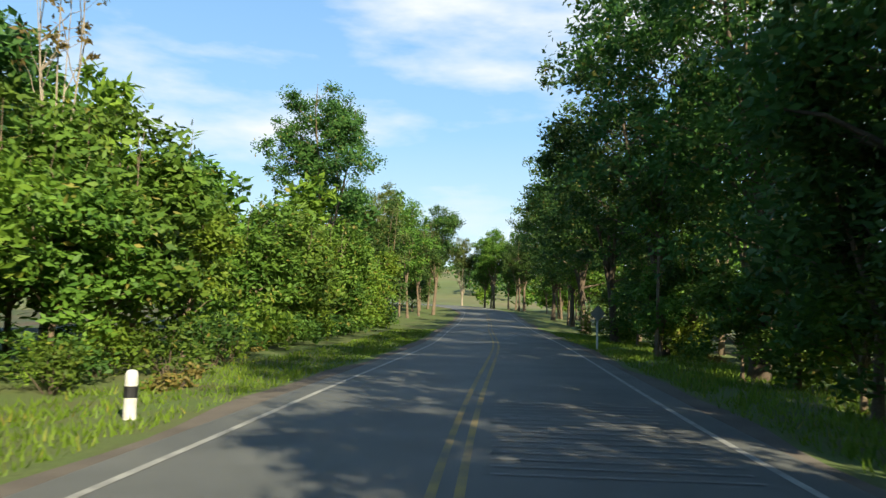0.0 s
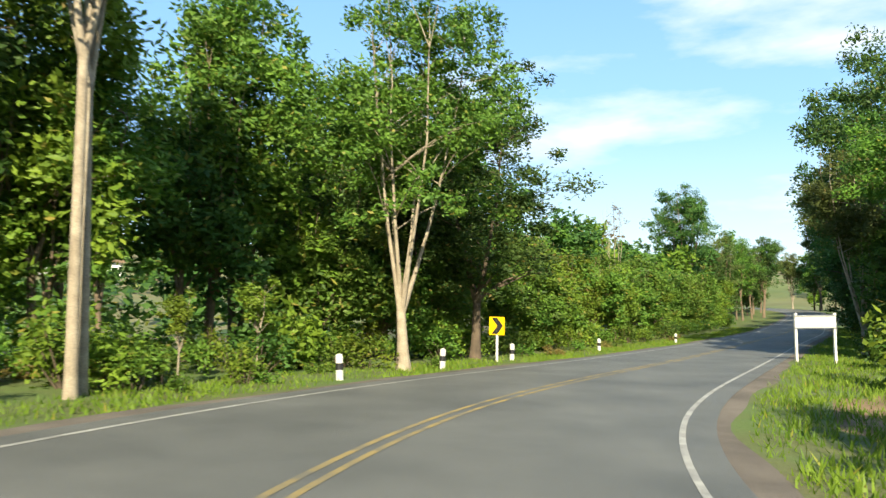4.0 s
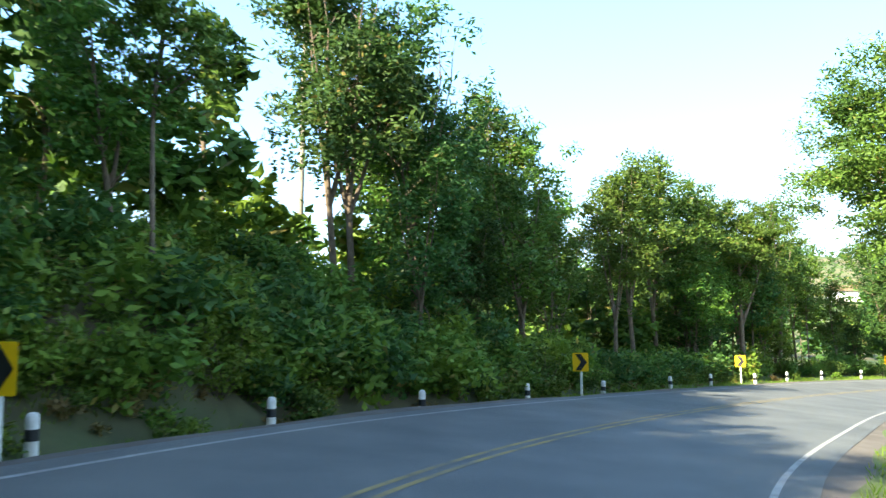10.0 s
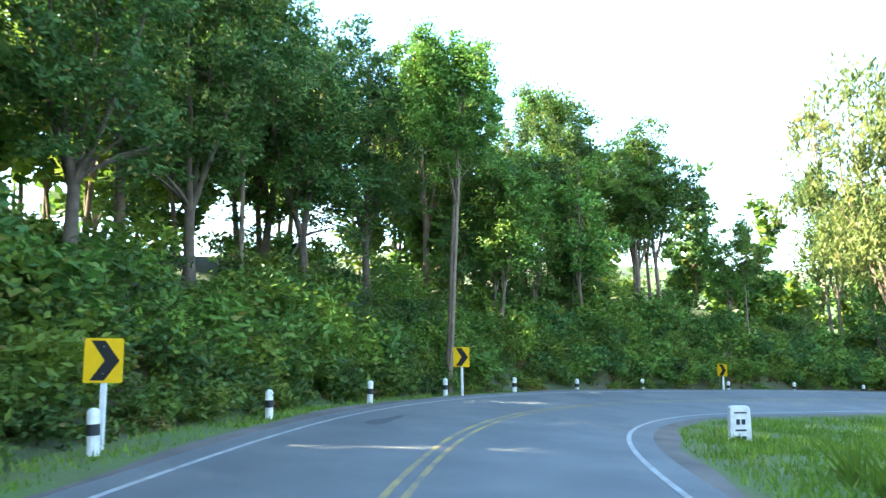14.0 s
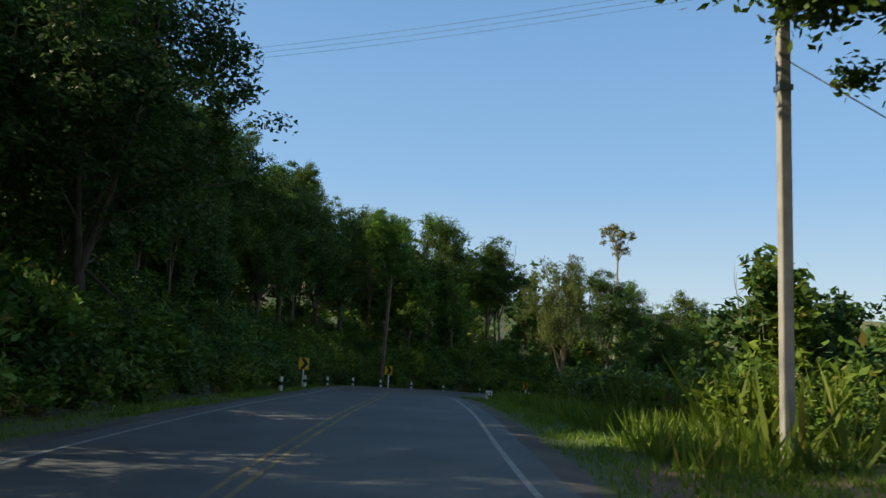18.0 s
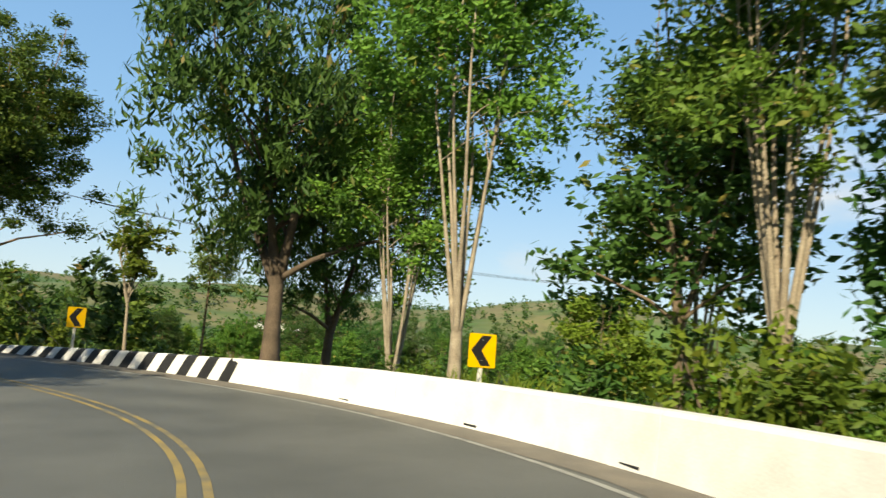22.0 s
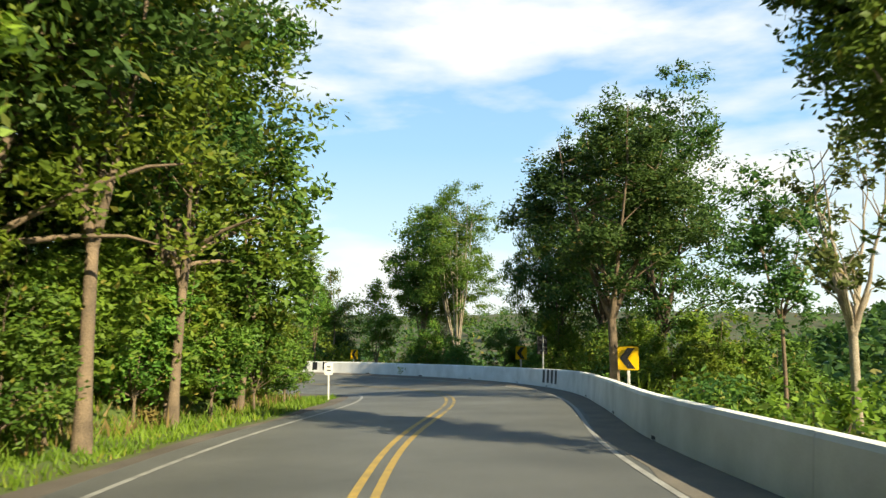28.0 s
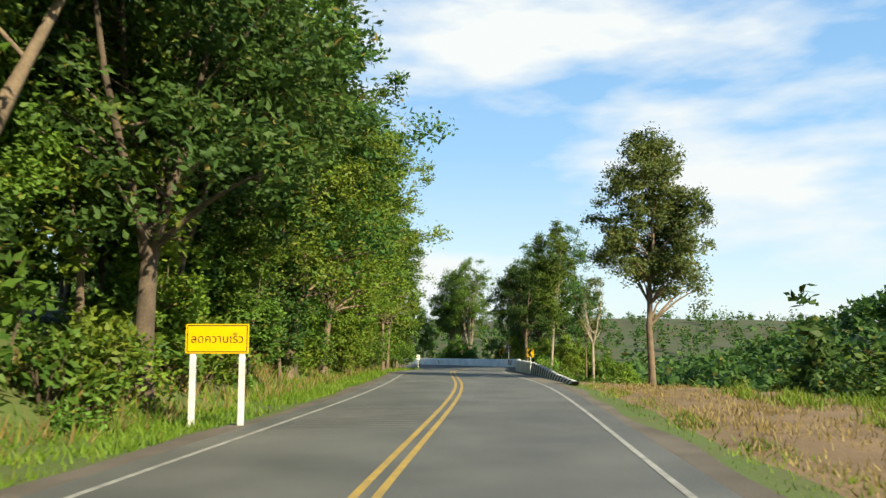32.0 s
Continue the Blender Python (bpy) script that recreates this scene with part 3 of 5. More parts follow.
# ---- signs and posts ----
def prism(name, outline, depth, mat):
    """A flat plate of that outline (x, z), its front at y 0 and its back at y depth."""
    n = len(outline)
    v = [(x, 0, z) for x, z in outline] + [(x, depth, z) for x, z in outline]
    f = [list(range(n)), list(range(n, 2 * n))[::-1]] + [[i, i + n, (i + 1) % n + n, (i + 1) % n] for i in range(n)]
    me = bpy.data.meshes.new(name)
    me.from_pydata(v, [], f)
    bm = bmesh.new()
    bm.from_mesh(me)
    bmesh.ops.recalc_face_normals(bm, faces=bm.faces[:])
    bm.to_mesh(me)
    bm.free()
    me.materials.append(mat)
    return me


def rounded(w, h, r, z0=0.0, n=4):
    out = []
    for cx, cz, a0 in ((w / 2 - r, h - r, 0), (-w / 2 + r, h - r, 90), (-w / 2 + r, r, 180), (w / 2 - r, r, 270)):
        for k in range(n + 1):
            a = radians(a0 + 90 * k / n)
            out.append((cx + r * math.cos(a), z0 + cz + r * math.sin(a)))
    return out


CHEV_PLATE = prism("plate", rounded(0.66, 0.75, 0.04), 0.004, SIGN_YELLOW)
CHEV_BACK = prism("backing", rounded(0.64, 0.73, 0.04, 0.01), 0.012, SIGN_BACK)
CHEV_MARK = prism("arrow_mark", [(-0.22, 0.71), (0.02, 0.71), (0.27, 0.375), (0.02, 0.04), (-0.22, 0.04), (0.02, 0.375)], 0.003, SIGN_BLACK)
CHEV_POST = box_mesh("post", 0.09, 0.09, 1.92, POST_WHITE, 0.012)
CHEV_POST_LONG = box_mesh("post", 0.09, 0.09, 3.4, POST_WHITE, 0.012)


def chevron(x, y, face, left=False, top=None):
    """A yellow chevron board on a white post. face: degrees, the heading of its local y, away from the reader."""
    z = verge_z(x, y) - 0.12 if top is None else top - 1.99
    ob = empty("chevron_sign", pose(x, y, z, 0, random.uniform(-1.5, 1.5), face), "yellow bend board with a black arrow mark on a white post", "road sign", "bend boards")
    part("post", CHEV_POST_LONG if top else CHEV_POST, ob, "white painted post", pose(0, 0.062, -1.48 if top else 0))
    part("plate", CHEV_PLATE, ob, at=pose(0, 0, 1.24))
    part("backing", CHEV_BACK, ob, at=pose(0, 0.0045, 1.24))
    part("arrow_mark", CHEV_MARK, ob, "black arrow mark", pose(0, -0.0035, 1.24) @ Matrix.Diagonal((-1 if left else 1, 1, 1, 1)))
    for bx in (1.4, 1.85):
        part("bolt", BOLT, ob, "small steel bolt", pose(0, -0.005, bx))
    return ob


def lathe(name, prof, sides, mat):
    v, f = [], []
    for r, z in prof:
        v += [(r * math.cos(2 * math.pi * k / sides), r * math.sin(2 * math.pi * k / sides), z) for k in range(sides)]
    for j in range(len(prof) - 1):
        f += [[j * sides + k, j * sides + (k + 1) % sides, (j + 1) * sides + (k + 1) % sides, (j + 1) * sides + k] for k in range(sides)]
    f += [list(range(sides))[::-1], list(range((len(prof) - 1) * sides, len(prof) * sides))]
    me = bpy.data.meshes.new(name)
    me.from_pydata(v, [], f)
    me.materials.append(mat)
    return me


BOLT = lathe("bolt", [(0.012, 0), (0.012, 0.008), (0.006, 0.011)], 8, SIGN_BACK)
for me_ in (BOLT,):
    me_.transform(Matrix.Rotation(radians(90), 4, "X"))
for x, y, left in ((-7.75, -19.9, 0), (-7.95, -45.8, 0), (6.38, -70.1, 0), (21.97, -87.6, 0), (39.7, -103.47, 0), (62.87, -109.75, 0), (80.45, -107.75, 0),
                   (125.5, -77.1, 10.23), (143.6, -73.9, 10.19), (162.05, -83.1, 10.26), (169.24, -102.72, 11.09), (166.11, -121.93, 11.76)):
    i, u = station(x, y)
    turn = 9 if not left else -14
    chevron(x, y, road_yaw(RS[i]) + turn, bool(left), left or None)

POST_SHAFT = lathe("shaft", [(0.10, -0.2), (0.10, 0.66), (0.092, 0.71), (0.07, 0.745), (0.03, 0.76)], 12, POST_WHITE)
POST_BAND = lathe("black_band", [(0.1035, 0.33), (0.1035, 0.51)], 12, WALL_BLACK)
POSTS = [(-4.8, 11.9), (-6.8, -5.45), (-7.5, -18.7), (-7.6, -25.6), (-7.7, -32.0), (-8.1, -43.1), (-4.9, -51.3), (-1.9, -57.5), (1.9, -63.4), (6.6, -69.2), (10.2, -74.6), (14.2, -79.4),
         (20.7, -86.1), (25.0, -90.9), (30.6, -95.8), (34.4, -99.8), (38.6, -103.3), (45.4, -107.0), (51.4, -108.9), (57.3, -109.9), (62.6, -110.6), (68.1, -110.5), (74.4, -109.3), (80.9, -107.3), (90.3, -103.1)]
for x, y in POSTS:
    ob = empty("guide_post", pose(x, y, verge_z(x, y) - 0.02, random.uniform(-2, 2), random.uniform(-2, 2), random.uniform(0, 90)), "white concrete guide post with a black band on the verge", "guide post", "roadside guide posts")
    part("shaft", POST_SHAFT, ob)
    part("black_band", POST_BAND, ob, "black painted band")


# ---- trees ----
def cluster_points(rng, n, radius, base, top, gap, egg=0.0):
    """Places of leaf clusters: boughs bulge out of an egg-shaped crown, with gaps between them, and fill its core thinly."""
    off = rng.uniform(0, 50, 3)
    boughs = []
    while len(boughs) < max(9, n // 6):
        d = rng.normal(size=3)
        d *= rng.uniform(0.42, 0.78) / np.linalg.norm(d)
        if noise.noise(Vector(d * 2.1 + off)) > gap:
            boughs.append((d, rng.uniform(0.22, 0.42)))
    out = []
    for k in range(n):
        d = rng.normal(size=3)
        if k % 9 == 0:
            p = d * 0.55 * rng.uniform() ** 0.4 / np.linalg.norm(d)
        else:
            c, r = boughs[rng.integers(len(boughs))]
            d[2] = d[2] * 0.8 + 0.45
            p = c + d * r * rng.uniform(0.3, 1.0) ** 0.5 / np.linalg.norm(d)
        zz = (p[2] + 1) / 2
        w = radius * (1 - egg * zz)
        out.append((p[0] * w, p[1] * w, base + zz * (top - base)))
    return np.array(out)


def tree_meshes(seed, height, fork, base, radius, stems, clusters, leaves, leaf, bark, green, girth, lean=0.05, puff=0.75, gap=-0.12, egg=0.25, droop=0.15, limbs=26, wide=0.45, hang=0.6, flare=0.55):
    rng = np.random.default_rng(seed)
    cl = cluster_points(rng, clusters, radius, base, height, gap, egg)
    pieces, ends = [], []
    z = np.linspace(-0.4, fork, 7)
    sway = rng.normal(size=2) * lean
    tx = sway[0] * z + 0.06 * girth * np.sin(z * 1.3 + seed)
    ty = sway[1] * z + 0.06 * girth * np.cos(z * 1.1 + seed)
    swell = 1 + flare * np.exp(-np.maximum(z, 0) * 2.2)
    wide_ = girth * swell * (1 - 0.22 * z / max(fork, 1))
    core = np.concatenate([np.stack([tx, ty, z], 1), [[tx[-1], ty[-1], fork + 0.3], [tx[-1], ty[-1], fork + 0.6]]])
    pieces.append(tube_arrays(core, np.r_[wide_, wide_[-1] * 0.72, wide_[-1] * 0.2], 11))
    foot = np.array([tx[-1], ty[-1], fork])
    stem_pts = []
    for k in range(stems):
        a = 2 * np.pi * (k + rng.uniform(-0.3, 0.3)) / stems
        spread = radius * rng.uniform(0.18, 0.5) if stems > 1 else radius * 0.1
        end = np.array([foot[0] + math.cos(a) * spread, foot[1] + math.sin(a) * spread, base + (height - base) * rng.uniform(0.72, 0.93)])
        t = np.linspace(0, 1, 8)[:, None]
        line = foot * (1 - t) + end * t
        line[:, :2] += (np.sin(t * np.pi) * np.array([[math.cos(a), math.sin(a)]]) * spread * 0.15) + rng.normal(size=(8, 2)) * 0.07 * t
        r = girth * (0.78 if stems == 1 else 0.95 / math.sqrt(stems)) * (1 - 0.85 * t[:, 0]) * (1 + (0.0 if stems == 1 else 0.7) * np.exp(-t[:, 0] * 9))
        pieces.append(tube_arrays(line - [0, 0, 0.15], r, 7))
        stem_pts.append((line, r))
    for c in cl[rng.permutation(len(cl))[:limbs]]:
        line, r = stem_pts[rng.integers(len(stem_pts))]
        j = int(np.clip(np.argmin(np.abs(line[:, 2] - (c[2] - 0.25 * np.hypot(c[0] - foot[0], c[1] - foot[1]) - 0.8))), 0, 6))
        a0 = line[j]
        t = np.linspace(0, 1, 5)[:, None]
        bend = a0 * (1 - t) + c * t
        bend[:, 2] += np.sin(t[:, 0] * np.pi) * 0.07 * np.linalg.norm(c - a0)
        bend += rng.normal(size=(5, 3)) * 0.06 * t
        pieces.append(tube_arrays(bend, np.maximum(r[j] * 0.5, 0.02) * (1 - 0.82 * t[:, 0]), 5))
    tv, tf = joined(pieces)
    trunk = mesh_of("trunk", tv, tf, bark, True)
    n = clusters * leaves
    size = np.repeat(rng.uniform(0.55, 1.25, clusters) * puff * 0.85, leaves)[:, None]
    g = rng.normal(size=(n, 3)) * [1, 1, hang]
    g /= np.maximum(np.linalg.norm(g, axis=1)[:, None], 0.55)
    pts = np.repeat(cl, leaves, 0) + g * size * rng.uniform(0.25, 1.0, (n, 1))
    away = pts - [0, 0, base + 0.4 * (height - base)]
    away /= np.linalg.norm(away, axis=1)[:, None] + 1e-6
    lv, lf = leaf_arrays(pts, rng, leaf, leaf * wide, droop, out=0.75 * g + 0.35 * away)
    return trunk, mesh_of("crown", lv, lf, green)


def shrub_mesh(seed, height, radius, leaves, leaf, green, bark=None, lumps=9, droop=0.1, wide=0.45):
    rng = np.random.default_rng(seed)
    a = rng.uniform(0, 2 * np.pi, lumps)
    rr = radius * np.sqrt(rng.uniform(0, 1, lumps)) * 0.75
    hz = height * rng.uniform(0.25, 0.82, lumps) * (1 - 0.3 * rr / radius)
    cl = np.stack([np.cos(a) * rr, np.sin(a) * rr, hz], 1)
    per = leaves // lumps
    g = rng.normal(size=(lumps * per, 3))
    g /= np.maximum(np.linalg.norm(g, axis=1)[:, None], 0.5)
    pts = np.repeat(cl, per, 0) + g * rng.uniform(0.2, 1, (lumps * per, 1)) * np.array([radius * 0.45, radius * 0.45, height * 0.3])
    pts[:, 2] = np.maximum(pts[:, 2], 0.04)
    lv, lf = leaf_arrays(pts, rng, leaf, leaf * wide, droop, out=0.6 * g)
    stalks = [tube_arrays(np.stack([np.linspace(0, c[0], 4), np.linspace(0, c[1], 4), np.linspace(-0.2, c[2] + 0.1, 4) ** 1.0], 1), np.linspace(0.022, 0.008, 4) * height ** 0.5, 4) for c in cl]
    sv, sf = joined(stalks)
    return mesh_of("stem", sv, sf, bark or BARK_DARK), mesh_of("foliage", lv, lf, green)


KINDS = {
    "broad": [tree_meshes(11 + k, 13.5, 3.8, 4.0, 4.7, 4, 270, 118, 0.21, BARK_BROWN, (LEAF, LEAF_DARK)[k], 0.2, limbs=40, puff=0.8) for k in range(2)],
    "shady": [tree_meshes(15 + k, 14.5, 3.0, 1.6, 5.6, 4, 304, 90, 0.24, BARK_DARK, LEAF_DARK, 0.22, limbs=40, puff=0.9, gap=-0.25, egg=0.1) for k in range(2)],
    "bankside": [tree_meshes(19, 14.0, 3.0, 0.9, 5.2, 4, 290, 104, 0.20, BARK_BROWN, LEAF_YELLOW, 0.2, limbs=40, puff=0.9, gap=-0.3, egg=0.1)],
    "canopy": [tree_meshes(21 + k, 13.5, 3.8, 3.0, 4.2, 4, 120, 72, 0.27, BARK_BROWN, (LEAF, LEAF_DARK)[k], 0.14, limbs=18, puff=0.95) for k in range(2)],
    "leafy": [tree_meshes(24 + k, 9.5, 2.0, 0.2, 2.7, 3, 105, 58, 0.26, BARK_BROWN, (LEAF_DARK, LEAF, LEAF_DARK)[k], 0.09, limbs=14, puff=0.85, gap=-0.4, egg=0.3) for k in range(3)],
    "twin": [tree_meshes(25, 16.5, 7.0, 7.0, 3.5, 4, 156, 96, 0.22, BARK_PALE, LEAF, 0.125, limbs=34, lean=0.012, gap=-0.03, flare=0.3)],
    "multi": [tree_meshes(31 + k, 13.0, 1.6, 3.6, 3.9, 8, 210, 99, 0.21, BARK_PALE, (LEAF_GREY, LEAF, LEAF_GREY)[k], 0.17, gap=-0.08, limbs=40) for k in range(3)],
    "bigmulti": [tree_meshes(41, 16.5, 1.4, 4.0, 4.6, 10, 351, 118, 0.20, BARK_PALE, LEAF, 0.21, gap=-0.1, limbs=50, egg=0.1, puff=0.85)],
    "slim": [tree_meshes(51 + k, 12.0, 6.0, 3.6, 2.5, 2, 88, 61, 0.25, BARK_BROWN, (LEAF, LEAF_GREY, LEAF_DARK)[k], 0.085, limbs=18, lean=0.03) for k in range(3)],
    "tall": [tree_meshes(71 + k, 17.5, 9.0, 9.0, 3.0, 3, 143, 96, 0.22, BARK_BROWN, LEAF, 0.115, limbs=24, lean=0.015) for k in range(2)],
    "wood": [tree_meshes(91 + k, 11.5, 2.6, 0.7, 3.4, 3, 110, 51, 0.32, BARK_BROWN, (LEAF, LEAF_DARK, LEAF, LEAF_YELLOW)[k], 0.12, limbs=16, puff=0.95, gap=-0.25) for k in range(4)],
    "bushy": [tree_meshes(121 + k, 6.2, 1.2, 0.1, 2.7, 4, 95, 58, 0.26, BARK_BROWN, (LEAF, LEAF, LEAF_YELLOW)[k], 0.07, limbs=16, puff=0.7, gap=-0.4, egg=0.35) for k in range(3)],
    "fan": [tree_meshes(151, 14.8, 2.0, 4.2, 5.4, 7, 299, 99, 0.21, BARK_PALE, LEAF, 0.2, gap=-0.02, limbs=60, puff=0.75, egg=0.3)],
    "crowned": [tree_meshes(161, 18.5, 3.9, 4.6, 7.2, 6, 405, 192, 0.24, BARK_RED, LEAF, 0.28, gap=-0.12, limbs=40, puff=1.0, egg=0.2, flare=0.35)],
    "willow": [tree_meshes(171, 12.5, 3.2, 3.2, 4.3, 5, 247, 70, 0.26, BARK_BROWN, LEAF_GREY, 0.2, gap=-0.15, limbs=40, puff=0.8, droop=1.3, wide=0.3, hang=1.9, egg=0.2)],
    "egg": [tree_meshes(181, 12.4, 3.4, 2.7, 4.2, 1, 312, 128, 0.18, BARK_BROWN, LEAF_GREY, 0.19, gap=-0.6, limbs=60, puff=0.7, egg=0.45)],
    "column": [tree_meshes(191, 13.0, 5.0, 3.6, 2.0, 3, 182, 106, 0.18, BARK_PALE, LEAF, 0.095, gap=-0.7, limbs=30, puff=0.7, egg=0.2)],
    "spread": [tree_meshes(195, 12.0, 2.5, 3.0, 6.0, 6, 375, 210, 0.15, BARK_BROWN, LEAF, 0.2, gap=-0.06, limbs=50, puff=0.85, egg=0.2)],
    "sparse": [tree_meshes(201, 10.0, 4.6, 3.8, 2.7, 4, 44, 30, 0.22, BARK_PALE, LEAF_GREY, 0.13, gap=0.05, limbs=34, puff=0.5)],
    "hanging": [tree_meshes(211, 13.0, 2.6, 2.2, 6.4, 4, 247, 86, 0.33, BARK_DARK, LEAF_DARK, 0.24, gap=-0.15, limbs=30, puff=0.9, droop=1.1, wide=0.28, hang=1.2)],
    "sapling": [tree_meshes(221, 6.5, 2.4, 2.6, 1.5, 2, 46, 40, 0.26, BARK_PALE, LEAF_YELLOW, 0.06, limbs=16, puff=0.55)],
    "lone": [tree_meshes(241, 22.0, 16.6, 16.4, 3.3, 5, 60, 46, 0.30, BARK_PALE, LEAF_DRY, 0.17, lean=0.01, gap=0.0, limbs=26, puff=0.6)],
    "bare": [tree_meshes(231, 11.0, 2.2, 5.5, 2.4, 6, 16, 14, 0.22, BARK_PALE, LEAF_DRY, 0.10, gap=0.0, limbs=16, puff=0.4)],
}
SHRUBS = {
    "shrub": [shrub_mesh(201 + k, 2.2, 1.5, 760, 0.235, (LEAF, LEAF_YELLOW, LEAF_DARK, LEAF)[k]) for k in range(4)],
    "broadleaf": [shrub_mesh(241 + k, 2.6, 1.1, 640, 0.23, (LEAF, LEAF_YELLOW)[k], lumps=12, droop=0.4, wide=0.5) for k in range(2)],
    "banana": [shrub_mesh(251, 2.6, 1.2, 36, 1.5, LEAF_YELLOW, lumps=6, droop=-0.9, wide=0.26)],
    "weed": [shrub_mesh(221 + k, 0.9, 0.7, 320, 0.17, (LEAF, LEAF_YELLOW, LEAF_DRY)[k]) for k in range(3)],
}
NAMES = {
    "broad": ("tree", "broad leafy roadside tree with pale forking limbs", "tree"),
    "shady": ("tree", "large dark leafy tree overhanging the road", "tree"),
    "bankside": ("tree", "leafy yellow-green tree on the upper bank", "tree"),
    "leafy": ("forest_tree", "young forest tree leafy down to the ground", "tree"),
    "canopy": ("forest_tree", "full leafy forest tree with pale limbs", "tree"),
    "twin": ("twin_stem_tree", "tall pale-trunked tree with an airy crown", "tree"),
    "multi": ("multi_stem_tree", "leafy tree with many pale slender stems", "tree"),
    "bigmulti": ("multi_stem_tree", "big tree whose many stems fan out above the barrier", "tree"),
    "slim": ("slender_tree", "slender pale-trunked forest tree with a narrow crown", "tree"),
    "tall": ("tall_tree", "tall straight tree with a small high crown", "tree"),
    "wood": ("forest_tree", "dense green forest tree on the slope", "tree"),
    "bushy": ("bushy_tree", "low bushy tree leafy down to the ground", "tree"),
    "fan": ("forked_tree", "lit pale tree whose many limbs fan out low", "tree"),
    "crowned": ("roadside_tree", "great leafy tree with an ochre trunk beside the road", "tree"),
    "willow": ("weeping_tree", "weeping grey-green tree with hanging twigs", "tree"),
    "egg": ("egg_crowned_tree", "single tree with an egg-shaped thin grey-green crown", "tree"),
    "column": ("narrow_tree", "narrow tall tree with pale stems and an upright crown", "tree"),
    "spread": ("spreading_tree", "low spreading tree with a dense sunlit crown", "tree"),
    "sparse": ("sparse_tree", "half-bare tree with a whitish trunk and few leaves", "tree"),
    "hanging": ("drooping_tree", "dark tree with long drooping leaves behind the barrier", "tree"),
    "sapling": ("young_tree", "young yellow-green tree with a thin trunk", "tree"),
    "lone": ("tall_tree", "lone tall tree with a small brownish crown", "tree"),
    "bare": ("bare_tree", "nearly leafless tree with pale stems", "tree"),
    "broadleaf": ("broadleaf_shrub", "shrub with large bright green leaves", "shrub"),
    "banana": ("banana_plant", "banana plant with long upright leaves", "plant"),
    "shrub": ("shrub", "green leafy shrub at the forest's edge", "shrub"),
    "weed": ("weed_clump", "knee-high leafy weeds on the verge", "weed"),
}


BARE = ((162.0, -82.6, 2.0), (162.2, -84.5, 2.2), (162.5, -87.0, 2.2), (162.8, -89.5, 2.0))  # cleared ground round a bend board


def plant(kind, x, y, scale=1.0, variant=None, turn=None, z=None, label=None, group="", stretch=1.0):
    pool = KINDS.get(kind) or SHRUBS[kind]
    v = random.randrange(len(pool)) if variant is None else variant % len(pool)
    turn = random.uniform(0, 360) if turn is None else turn
    if group and any(math.hypot(x - a, y - b) < r for a, b, r in BARE):
        return None
    if z is None:
        i, u = station(x, y)
        z = verge_z(x, y) if abs(u) < 11 and math.hypot(x - RX[i], y - RY[i]) < 12 else float(ground_height(x, y)[0])
    name, text, cat = NAMES[kind]
    m = pose(x, y, z - 0.08, 0, 0, turn) @ Matrix.Diagonal((scale, scale, scale * stretch, 1))
    ob = empty(name, m, label or text, cat, group)
    if kind in SHRUBS:
        part("stem", pool[v][0], ob, "thin woody stem branching from the ground")
        part("foliage", pool[v][1], ob)
        return ob
    part("trunk", pool[v][0], ob)
    part("crown", pool[v][1], ob)
    return ob


def spots(s0, s1, u0, u1, spacing, clear=()):
    """Random places on the ground along the road, from u0 to u1 metres out."""
    for _ in range(int((s1 - s0) * abs(u1 - u0) / spacing**2)):
        s, u = random.uniform(s0, s1), random.uniform(u0, u1)
        p = road_point(s, u)
        i, near = station(p.x, p.y)
        if abs(near) < min(abs(u0), abs(u1)) - 0.3 or any(math.hypot(p.x - cx, p.y - cy) < r for cx, cy, r in clear):
            continue
        yield p.x, p.y


def mesh_arrays(me):
    v, lt = np.empty(len(me.vertices) * 3, np.float32), np.empty(len(me.loops), np.int32)
    me.vertices.foreach_get("co", v)
    me.loops.foreach_get("vertex_index", lt)
    k = len(me.loops) // len(me.polygons)
    f = lt.reshape(-1, k)
    mi = np.empty(len(me.polygons), np.int32)
    me.polygons.foreach_get("material_index", mi)
    if k == 4:
        f, mi = np.concatenate([f[:, [0, 1, 2]], f[:, [0, 2, 3]]]), np.r_[mi, mi]
    return v.reshape(-1, 3), f, [m for m in me.materials], mi


